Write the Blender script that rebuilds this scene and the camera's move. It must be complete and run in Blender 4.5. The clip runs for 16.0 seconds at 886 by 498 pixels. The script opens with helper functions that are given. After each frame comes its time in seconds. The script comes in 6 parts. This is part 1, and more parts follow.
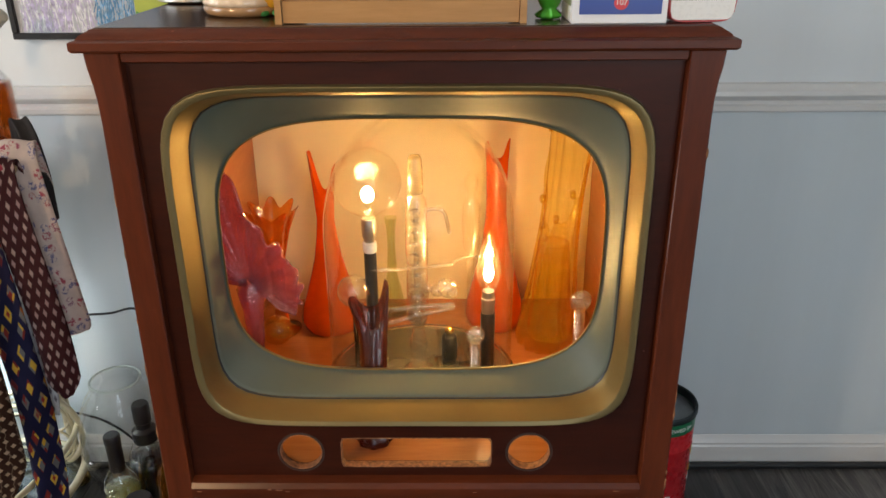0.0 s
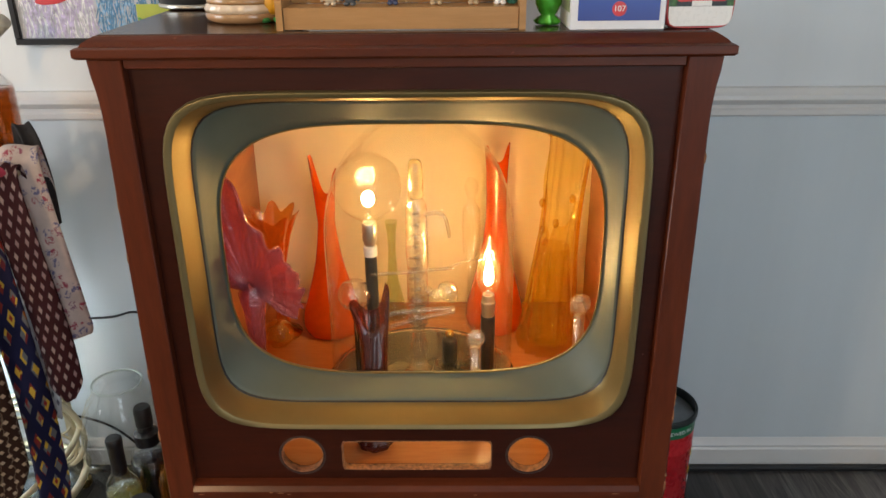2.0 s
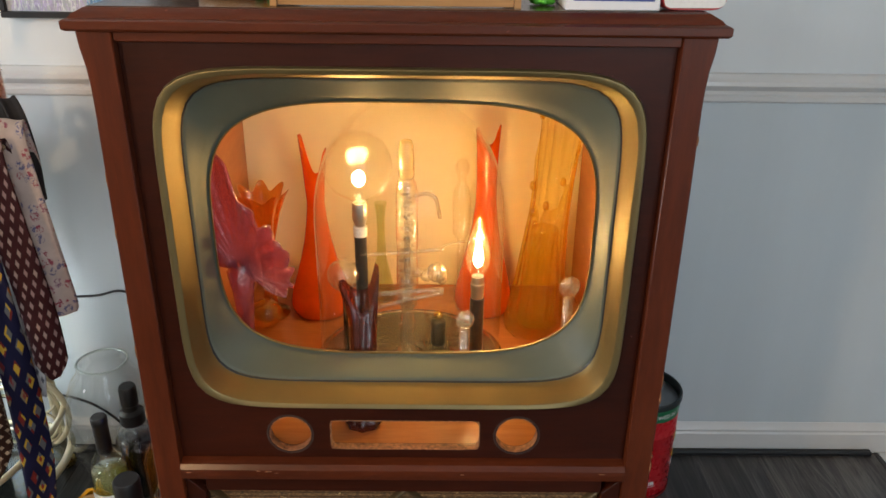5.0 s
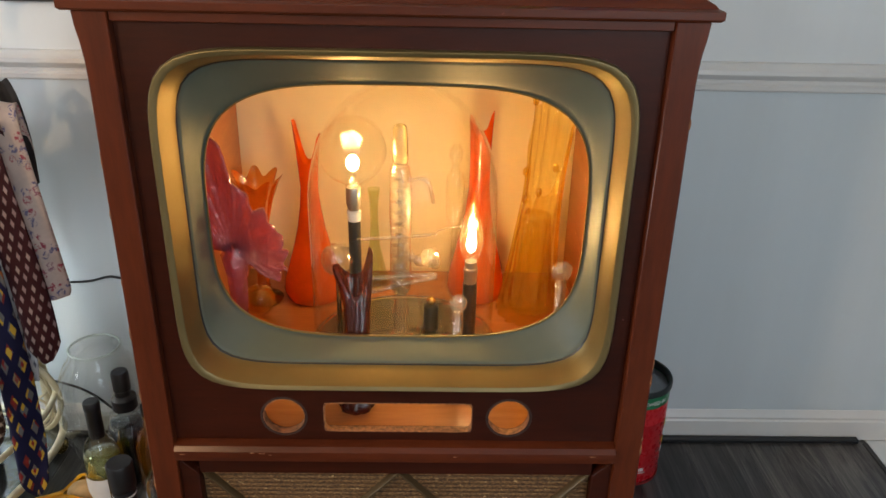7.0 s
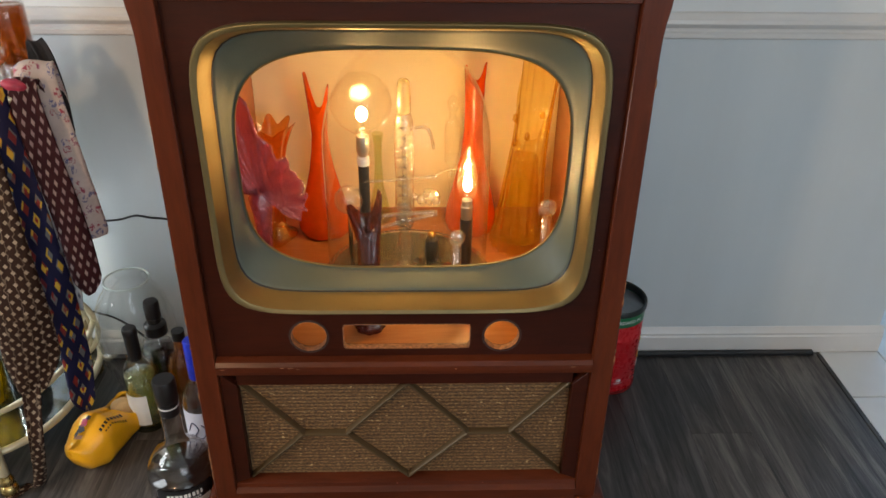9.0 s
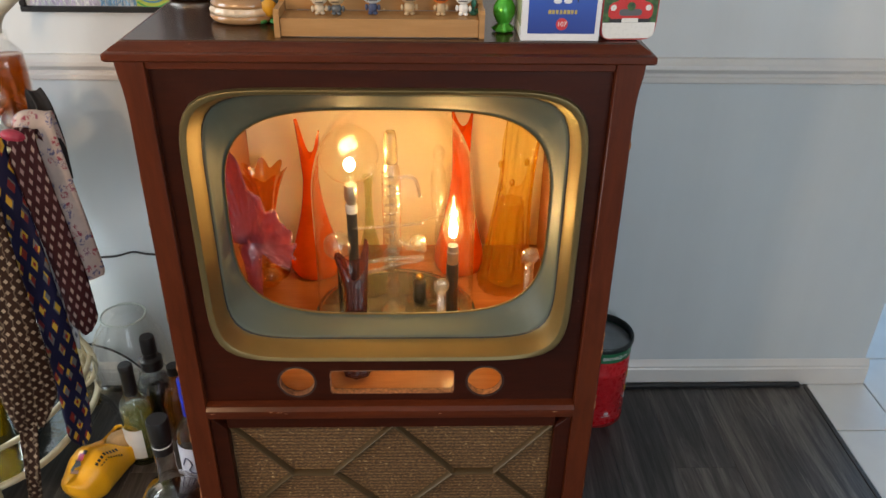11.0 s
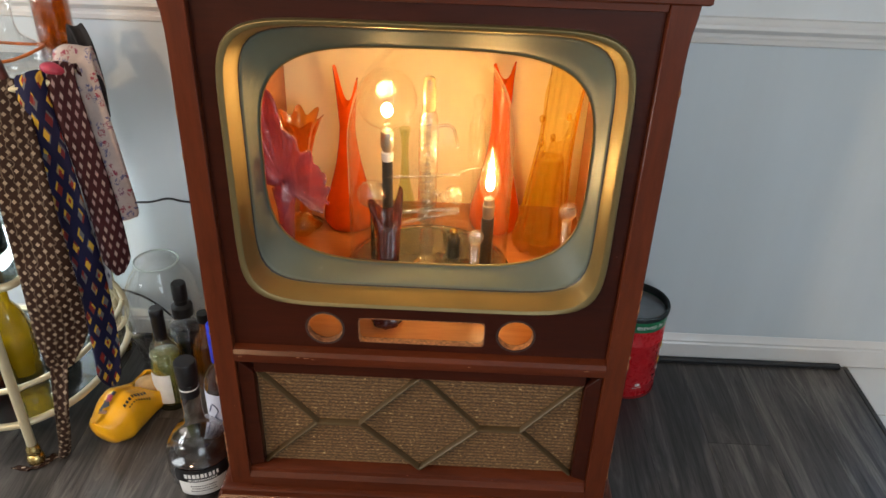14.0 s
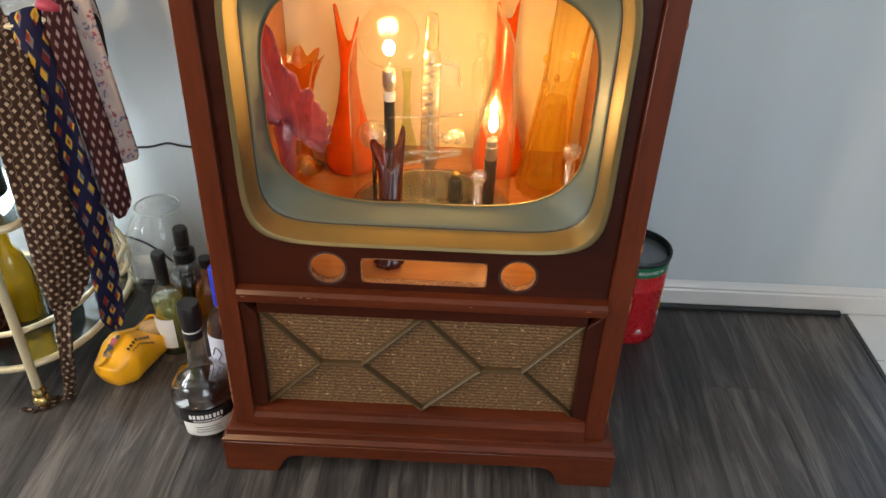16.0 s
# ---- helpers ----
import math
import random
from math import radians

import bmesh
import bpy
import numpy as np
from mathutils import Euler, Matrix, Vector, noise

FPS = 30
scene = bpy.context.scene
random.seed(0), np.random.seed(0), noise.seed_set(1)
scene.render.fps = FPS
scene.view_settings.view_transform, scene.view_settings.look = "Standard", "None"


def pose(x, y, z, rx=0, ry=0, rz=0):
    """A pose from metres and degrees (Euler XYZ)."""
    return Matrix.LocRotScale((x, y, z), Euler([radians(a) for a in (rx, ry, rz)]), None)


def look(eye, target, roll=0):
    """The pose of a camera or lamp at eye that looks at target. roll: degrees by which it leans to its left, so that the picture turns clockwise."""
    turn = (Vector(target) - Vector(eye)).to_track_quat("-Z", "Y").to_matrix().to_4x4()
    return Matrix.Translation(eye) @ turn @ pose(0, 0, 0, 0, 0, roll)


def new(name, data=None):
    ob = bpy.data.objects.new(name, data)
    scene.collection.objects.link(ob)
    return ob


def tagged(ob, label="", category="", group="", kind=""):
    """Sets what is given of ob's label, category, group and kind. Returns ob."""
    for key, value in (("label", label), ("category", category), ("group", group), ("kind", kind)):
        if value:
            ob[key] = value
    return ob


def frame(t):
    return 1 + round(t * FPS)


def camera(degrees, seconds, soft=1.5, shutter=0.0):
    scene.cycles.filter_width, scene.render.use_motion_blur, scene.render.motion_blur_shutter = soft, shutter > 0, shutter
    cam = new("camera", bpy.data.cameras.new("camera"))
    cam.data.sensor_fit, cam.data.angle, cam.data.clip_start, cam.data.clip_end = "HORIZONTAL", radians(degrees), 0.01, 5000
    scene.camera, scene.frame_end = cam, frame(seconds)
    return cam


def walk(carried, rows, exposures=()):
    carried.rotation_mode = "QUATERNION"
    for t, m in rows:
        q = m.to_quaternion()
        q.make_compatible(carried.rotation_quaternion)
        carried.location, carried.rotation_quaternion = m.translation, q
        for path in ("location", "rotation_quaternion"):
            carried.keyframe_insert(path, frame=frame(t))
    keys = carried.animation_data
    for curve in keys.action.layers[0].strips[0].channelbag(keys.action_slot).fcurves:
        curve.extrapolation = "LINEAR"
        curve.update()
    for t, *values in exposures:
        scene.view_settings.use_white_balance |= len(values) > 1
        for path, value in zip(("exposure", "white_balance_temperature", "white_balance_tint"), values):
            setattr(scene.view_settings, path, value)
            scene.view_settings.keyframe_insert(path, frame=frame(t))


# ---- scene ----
cam = camera(59.8, 16.0)
PATH = [
    (0, (0.055, -0.938, 1.256), (0.035, 0.895, 0.455), -0.4),
    (0.5, (0.051, -0.941, 1.256), (0.029, 0.893, 0.459), -0.5),
    (1, (0.047, -0.939, 1.258), (0.039, 0.893, 0.457), -0.6),
    (1.5, (0.06, -0.94, 1.259), (0.025, 0.893, 0.46), -0.8),
    (2, (0.056, -0.944, 1.261), (0.034, 0.892, 0.466), -0.5),
    (2.5, (0.051, -0.95, 1.266), (0.037, 0.887, 0.475), -0.2),
    (3, (0.054, -0.951, 1.261), (0.038, 0.887, 0.474), 0.0),
    (3.5, (0.045, -0.953, 1.248), (0.047, 0.886, 0.461), 0.4),
    (4, (0.041, -0.951, 1.248), (0.063, 0.883, 0.45), 0.7),
    (6.5, (0.06, -0.942, 1.261), (0.067, 0.869, 0.413), 0.8),
    (7, (0.044, -0.958, 1.241), (0.084, 0.856, 0.4), 1.3),
    (7.5, (0.036, -0.989, 1.247), (0.085, 0.789, 0.332), 1.7),
    (8, (0.019, -1.078, 1.275), (0.082, 0.667, 0.3), 1.2),
    (10.5, (0.039, -1.112, 1.412), (0.108, 0.608, 0.394), 0.9),
    (11, (0.055, -1.101, 1.424), (0.112, 0.633, 0.429), 0.9),
    (11.5, (0.057, -1.078, 1.408), (0.101, 0.659, 0.418), 1.1),
    (12, (0.064, -1.06, 1.392), (0.089, 0.672, 0.394), 1.2),
    (12.5, (0.068, -1.062, 1.382), (0.072, 0.662, 0.368), 1.4),
    (13, (0.063, -1.076, 1.385), (0.052, 0.642, 0.362), 1.6),
    (13.5, (0.061, -1.096, 1.375), (0.037, 0.619, 0.346), 1.8),
    (14, (0.054, -1.102, 1.358), (0.026, 0.608, 0.321), 2.0),
    (14.5, (0.046, -1.102, 1.34), (0.018, 0.595, 0.281), 2.1),
    (15, (0.051, -1.107, 1.328), (0.023, 0.574, 0.245), 2.0),
    (15.5, (0.057, -1.114, 1.322), (0.03, 0.55, 0.213), 2.0),
    (16, (0.052, -1.115, 1.327), (0.027, 0.537, 0.2), 2.1),
]
walk(cam, [(t, look(eye, target, roll)) for t, eye, target, roll in PATH], [(0, 0.0), (11.5, 0.0), (13.5, 0.16), (16, 0.38)])

# ---- world, lights ----
world = bpy.data.worlds.new("world")
scene.world = world
world.use_nodes = True
wn = world.node_tree.nodes
sky = wn.new("ShaderNodeTexSky")
sky.sky_type, sky.sun_disc = "NISHITA", False
sky.sun_elevation, sky.sun_rotation = radians(35), radians(120)
world.node_tree.links.new(sky.outputs[0], wn["Background"].inputs[0])
wn["Background"].inputs[1].default_value = 0.1


def lamp(name, kind, m, energy, color, size=0.1, size_y=None):
    d = bpy.data.lights.new(name, kind)
    d.energy, d.color = energy, color
    if kind == "AREA":
        d.shape, d.size, d.size_y = "RECTANGLE", size, size_y or size
    else:
        d.shadow_soft_size = size
    ob = new(name, d)
    ob.matrix_world = m
    return ob


# cool daylight: an assumed, unseen window behind the camera; also the west side and the next room's far window
lamp("assumed_window_light", "AREA", look((1.2, -3.05, 1.5), (0.3, 0.3, 0.7)), 27, (0.82, 0.92, 1.0), 1.5, 1.3)
lamp("west_window_light", "AREA", look((-2.56, -0.75, 1.40), (-0.8, -0.15, 0.0)), 40, (0.90, 0.96, 1.0), 1.1, 1.2)
lamp("far_window_light", "AREA", look((2.3, 3.35, 1.4), (2.2, 0.8, 0.0)), 36, (0.35, 0.62, 1.0), 1.4, 1.4)
# warm floor lamp of the room
lamp("floor_lamp_bulb", "POINT", pose(-0.95, -1.35, 1.52), 46, (1.0, 0.66, 0.37), 0.05)
# bulbs inside the cabinet
lamp("globe_filament_light", "POINT", pose(-0.08, 0.24, 0.838), 2.9, (1.0, 0.595, 0.18), 0.0165)
lamp("candle_filament_light", "POINT", pose(0.119, 0.24, 0.712), 6.5, (1.0, 0.595, 0.18), 0.012)


# ---- materials ----
def tree(name):
    m = bpy.data.materials.new(name)
    m.use_nodes = True
    n, l = m.node_tree.nodes, m.node_tree.links
    return m, n, l, n["Principled BSDF"]


def coords(n, l, scale=(1, 1, 1), rot=(0, 0, 0)):
    tc, mp = n.new("ShaderNodeTexCoord"), n.new("ShaderNodeMapping")
    mp.inputs["Scale"].default_value, mp.inputs["Rotation"].default_value = scale, rot
    l.new(tc.outputs["Object"], mp.inputs[0])
    return mp.outputs[0]


def ramp(n, l, fac, stops):
    r = n.new("ShaderNodeValToRGB")
    e = r.color_ramp.elements
    while len(e) < len(stops):
        e.new(0.5)
    for el, (p, c) in zip(e, stops):
        el.position, el.color = p, (*c, 1)
    l.new(fac, r.inputs[0])
    return r.outputs[0]


def noise_tex(n, l, vec, scale, detail=4, rough=0.55, distortion=0.0):
    t = n.new("ShaderNodeTexNoise")
    t.inputs["Scale"].default_value, t.inputs["Detail"].default_value = scale, detail
    t.inputs["Roughness"].default_value, t.inputs["Distortion"].default_value = rough, distortion
    l.new(vec, t.inputs["Vector"])
    return t.outputs["Fac"]


def bump(n, l, b, height, strength, distance=0.002):
    k = n.new("ShaderNodeBump")
    k.inputs["Strength"].default_value, k.inputs["Distance"].default_value = strength, distance
    l.new(height, k.inputs["Height"])
    l.new(k.outputs[0], b.inputs["Normal"])


def mixc(n, l, fac, a, b, mode="MIX"):
    m = n.new("ShaderNodeMix")
    m.data_type, m.blend_type = "RGBA", mode
    for val, sock in ((fac, m.inputs[0]), (a, m.inputs[6]), (b, m.inputs[7])):
        if isinstance(val, (int, float)):
            sock.default_value = val
        elif isinstance(val, tuple):
            sock.default_value = (*val, 1)
        else:
            l.new(val, sock)
    return m.outputs[2]


def plain(name, color, rough=0.5, metal=0.0, vary=0.12, scale=14, relief=0.05, coat=0.0, spec=0.5):
    """Paint, plastic, ceramic or metal with slight mottling and fine relief."""
    m, n, l, b = tree(name)
    v = coords(n, l)
    a = noise_tex(n, l, v, scale)
    fine = noise_tex(n, l, v, scale * 14, 3)
    lo, hi = tuple(c * (1 - vary) for c in color), tuple(min(1, c * (1 + vary)) for c in color)
    l.new(ramp(n, l, a, [(0.3, lo), (0.7, hi)]), b.inputs["Base Color"])
    rr = n.new("ShaderNodeMapRange")
    rr.inputs[3].default_value, rr.inputs[4].default_value = max(0.02, rough - 0.08), min(1, rough + 0.08)
    l.new(fine, rr.inputs[0])
    l.new(rr.outputs[0], b.inputs["Roughness"])
    b.inputs["Metallic"].default_value = metal
    b.inputs["Coat Weight"].default_value = coat
    b.inputs["Specular IOR Level"].default_value = spec
    if relief:
        bump(n, l, b, fine, relief)
    return m


def wood(name, dark, light, grain=(1, 1, 1), rough=0.4, coat=0.15, scale=9, relief=0.08):
    """Stretched grain along the axis whose factor is small."""
    m, n, l, b = tree(name)
    v = coords(n, l, grain)
    a = noise_tex(n, l, v, scale, 6, 0.65, 1.2)
    f = noise_tex(n, l, v, scale * 9, 4, 0.7, 0.3)
    c = ramp(n, l, a, [(0.28, dark), (0.72, light)])
    c = mixc(n, l, 0.35, c, ramp(n, l, f, [(0.35, dark), (0.65, light)]))
    wear = noise_tex(n, l, coords(n, l), 3.5, 5)
    c = mixc(n, l, ramp(n, l, wear, [(0.62, (0, 0, 0)), (0.85, (0.35, 0.35, 0.35))]), c, tuple(min(1, 1.5 * x + 0.01) for x in light))
    nick = noise_tex(n, l, coords(n, l), 75, 2, 0.4)
    c = mixc(n, l, ramp(n, l, nick, [(0.775, (0, 0, 0)), (0.80, (0.55, 0.55, 0.55))]), c, tuple(min(1, 2.2 * x + 0.05) for x in light))
    l.new(c, b.inputs["Base Color"])
    b.inputs["Roughness"].default_value, b.inputs["Coat Weight"].default_value = rough, coat
    b.inputs["Specular IOR Level"].default_value = 0.2
    b.inputs["Coat Roughness"].default_value = 0.22
    bump(n, l, b, f, relief)
    return m


def glass(name, color=(1, 1, 1), rough=0.02, body=0.0, body_color=None, gloss=1.0, stretch=(1, 1, 1), edge=(3.0, 0.7, 0.06), wave=(30, 0.25)):
    """Thin blown glass: tinted see-through with Fresnel gloss, and some diffuse body: the glass's own colour, or
    brightness added to clear glass.
    """
    m = bpy.data.materials.new(name)
    m.use_nodes = True
    n, l = m.node_tree.nodes, m.node_tree.links
    out = n["Material Output"]
    n.remove(n["Principled BSDF"])
    tr, gl, fr, mx = n.new("ShaderNodeBsdfTransparent"), n.new("ShaderNodeBsdfGlossy"), n.new("ShaderNodeLayerWeight"), n.new("ShaderNodeMixShader")
    tr.inputs[0].default_value = (*color, 1)
    gl.inputs["Roughness"].default_value = rough
    gl.inputs["Color"].default_value = (gloss, gloss, gloss, 1)
    pw, sc = n.new("ShaderNodeMath"), n.new("ShaderNodeMath")
    pw.operation, sc.operation = "POWER", "MULTIPLY_ADD"
    pw.inputs[1].default_value, sc.inputs[1].default_value, sc.inputs[2].default_value = edge
    l.new(fr.outputs["Facing"], pw.inputs[0]), l.new(pw.outputs[0], sc.inputs[0])
    base = tr.outputs[0]
    if body:
        df, tl, ad, mb = n.new("ShaderNodeBsdfDiffuse"), n.new("ShaderNodeBsdfTranslucent"), n.new("ShaderNodeMixShader"), n.new("ShaderNodeMixShader")
        v = coords(n, l)
        c = body_color or color
        col = ramp(n, l, noise_tex(n, l, coords(n, l, stretch), 18, 3), [(0.3, tuple(x * 0.75 for x in c)), (0.7, c)])
        l.new(col, df.inputs[0]), l.new(col, tl.inputs[0])
        ad.inputs[0].default_value, mb.inputs[0].default_value = 0.5, body
        l.new(df.outputs[0], ad.inputs[1]), l.new(tl.outputs[0], ad.inputs[2])
        l.new(base, mb.inputs[1]), l.new(ad.outputs[0], mb.inputs[2])
        base = mb.outputs[0]
    wob = n.new("ShaderNodeBump")
    wob.inputs["Strength"].default_value, wob.inputs["Distance"].default_value = wave[1], 0.004
    l.new(noise_tex(n, l, coords(n, l, stretch), wave[0], 2), wob.inputs["Height"])
    l.new(wob.outputs[0], gl.inputs["Normal"]), l.new(wob.outputs[0], fr.inputs["Normal"])
    l.new(sc.outputs[0], mx.inputs[0]), l.new(base, mx.inputs[1]), l.new(gl.outputs[0], mx.inputs[2])
    l.new(mx.outputs[0], out.inputs[0])
    return m


def thick_glass(name, color=(1, 1, 1), rough=0.0):
    m, n, l, b = tree(name)
    b.inputs["Base Color"].default_value = (*color, 1)
    b.inputs["Transmission Weight"].default_value, b.inputs["Roughness"].default_value, b.inputs["IOR"].default_value = 1, rough, 1.47
    return m


def glow(name, color, strength):
    m = bpy.data.materials.new(name)
    m.use_nodes = True
    n = m.node_tree.nodes
    e = n.new("ShaderNodeEmission")
    e.inputs[0].default_value, e.inputs[1].default_value = (*color, 1), strength
    m.node_tree.links.new(e.outputs[0], n["Material Output"].inputs[0])
    return m


def wall_paint(name, color):
    m, n, l, b = tree(name)
    v = coords(n, l)
    big, fine = noise_tex(n, l, v, 2.2, 4), noise_tex(n, l, v, 160, 4)
    streak = noise_tex(n, l, coords(n, l, (7, 7, 0.35)), 1.6, 4)
    c = ramp(n, l, big, [(0.3, tuple(x * 0.94 for x in color)), (0.7, color)])
    c = mixc(n, l, 0.25, c, ramp(n, l, streak, [(0.35, tuple(x * 0.86 for x in color)), (0.65, color)]))
    scuff = noise_tex(n, l, coords(n, l, (9, 9, 4)), 2.4, 6, 0.7)
    c = mixc(n, l, ramp(n, l, scuff, [(0.70, (0, 0, 0)), (0.80, (0.3, 0.3, 0.3))]), c, tuple(x * 0.75 for x in color))
    l.new(c, b.inputs["Base Color"])
    b.inputs["Roughness"].default_value = 0.42
    bump(n, l, b, fine, 0.12, 0.001)
    return m


def plank_floor(name):
    """Dark grey-brown printed wood planks running away from the cabinet's front."""
    m, n, l, b = tree(name)
    oi, geo, off = n.new("ShaderNodeObjectInfo"), n.new("ShaderNodeNewGeometry"), n.new("ShaderNodeVectorMath")
    comb, wide = n.new("ShaderNodeCombineXYZ"), n.new("ShaderNodeMath")
    wide.operation = "MULTIPLY"
    wide.inputs[1].default_value = 37.0
    l.new(oi.outputs["Random"], wide.inputs[0])
    l.new(wide.outputs[0], comb.inputs[1]), l.new(wide.outputs[0], comb.inputs[2])
    l.new(geo.outputs["Position"], off.inputs[0]), l.new(comb.outputs[0], off.inputs[1])

    def stretched(scale):
        mp = n.new("ShaderNodeMapping")
        mp.inputs["Scale"].default_value = scale
        l.new(off.outputs[0], mp.inputs[0])
        return mp.outputs[0]
    v = stretched((1, 0.09, 1))
    a = noise_tex(n, l, v, 16, 8, 0.7, 1.6)
    f = noise_tex(n, l, stretched((1, 0.04, 1)), 90, 6, 0.75, 0.5)
    big = noise_tex(n, l, stretched((1, 0.35, 1)), 3.5, 3)
    c = ramp(n, l, a, [(0.36, (0.016, 0.014, 0.014)), (0.50, (0.058, 0.051, 0.048)), (0.62, (0.20, 0.182, 0.168))])
    c = mixc(n, l, 0.45, c, ramp(n, l, f, [(0.40, (0.020, 0.018, 0.018)), (0.62, (0.15, 0.138, 0.128))]))
    c = mixc(n, l, 1.0, c, ramp(n, l, oi.outputs["Random"], [(0.0, (0.72, 0.72, 0.73)), (1.0, (1.18, 1.15, 1.12))]), "MULTIPLY")
    c = mixc(n, l, 0.55, c, ramp(n, l, big, [(0.3, (0.55, 0.54, 0.53)), (0.7, (1.1, 1.08, 1.05))]), "MULTIPLY")
    l.new(c, b.inputs["Base Color"])
    rr = n.new("ShaderNodeMapRange")
    rr.inputs[3].default_value, rr.inputs[4].default_value = 0.32, 0.58
    l.new(f, rr.inputs[0]), l.new(rr.outputs[0], b.inputs["Roughness"])
    bump(n, l, b, f, 0.2, 0.001)
    return m


def grille_cloth(name):
    """Golden brown woven cloth with horizontal slubs."""
    m, n, l, b = tree(name)
    v = coords(n, l, (0.5, 1, 1))
    slub = noise_tex(n, l, v, 330, 4, 0.75)
    w = n.new("ShaderNodeTexWave")
    w.bands_direction, w.wave_type = "Z", "BANDS"
    w.inputs["Scale"].default_value, w.inputs["Distortion"].default_value, w.inputs["Detail"].default_value = 38, 1.0, 2
    w.inputs["Detail Scale"].default_value = 8
    l.new(coords(n, l), w.inputs[0])
    fine = noise_tex(n, l, coords(n, l), 420, 2)
    fleck = noise_tex(n, l, coords(n, l, (0.6, 1, 1)), 170, 2, 0.5)
    c = ramp(n, l, slub, [(0.34, (0.045, 0.020, 0.008)), (0.5, (0.17, 0.088, 0.032)), (0.66, (0.36, 0.215, 0.085))])
    c = mixc(n, l, 0.8, c, ramp(n, l, w.outputs["Fac"], [(0.1, (0.38, 0.33, 0.28)), (0.55, (1, 1, 1))]), "MULTIPLY")
    c = mixc(n, l, 0.4, c, ramp(n, l, fine, [(0.35, (0.4, 0.35, 0.3)), (0.6, (1, 1, 1))]), "MULTIPLY")
    c = mixc(n, l, ramp(n, l, fleck, [(0.66, (0, 0, 0)), (0.72, (0.7, 0.7, 0.7))]), c, (0.62, 0.43, 0.20))
    l.new(c, b.inputs["Base Color"])
    b.inputs["Roughness"].default_value = 0.7
    bump(n, l, b, w.outputs["Fac"], 0.5, 0.0015)
    return m


def brushed(name, color, rough=0.34, metal=0.85):
    """Brass-toned lacquered metal with fine brush marks."""
    m, n, l, b = tree(name)
    f = noise_tex(n, l, coords(n, l, (0.25, 1, 1)), 220, 4, 0.7)
    big = noise_tex(n, l, coords(n, l), 7, 4)
    c = ramp(n, l, big, [(0.3, tuple(x * 0.86 for x in color)), (0.7, color)])
    l.new(c, b.inputs["Base Color"])
    rr = n.new("ShaderNodeMapRange")
    rr.inputs[3].default_value, rr.inputs[4].default_value = rough - 0.08, rough + 0.1
    l.new(f, rr.inputs[0]), l.new(rr.outputs[0], b.inputs["Roughness"])
    b.inputs["Metallic"].default_value = metal
    bump(n, l, b, f, 0.06, 0.0006)
    return m


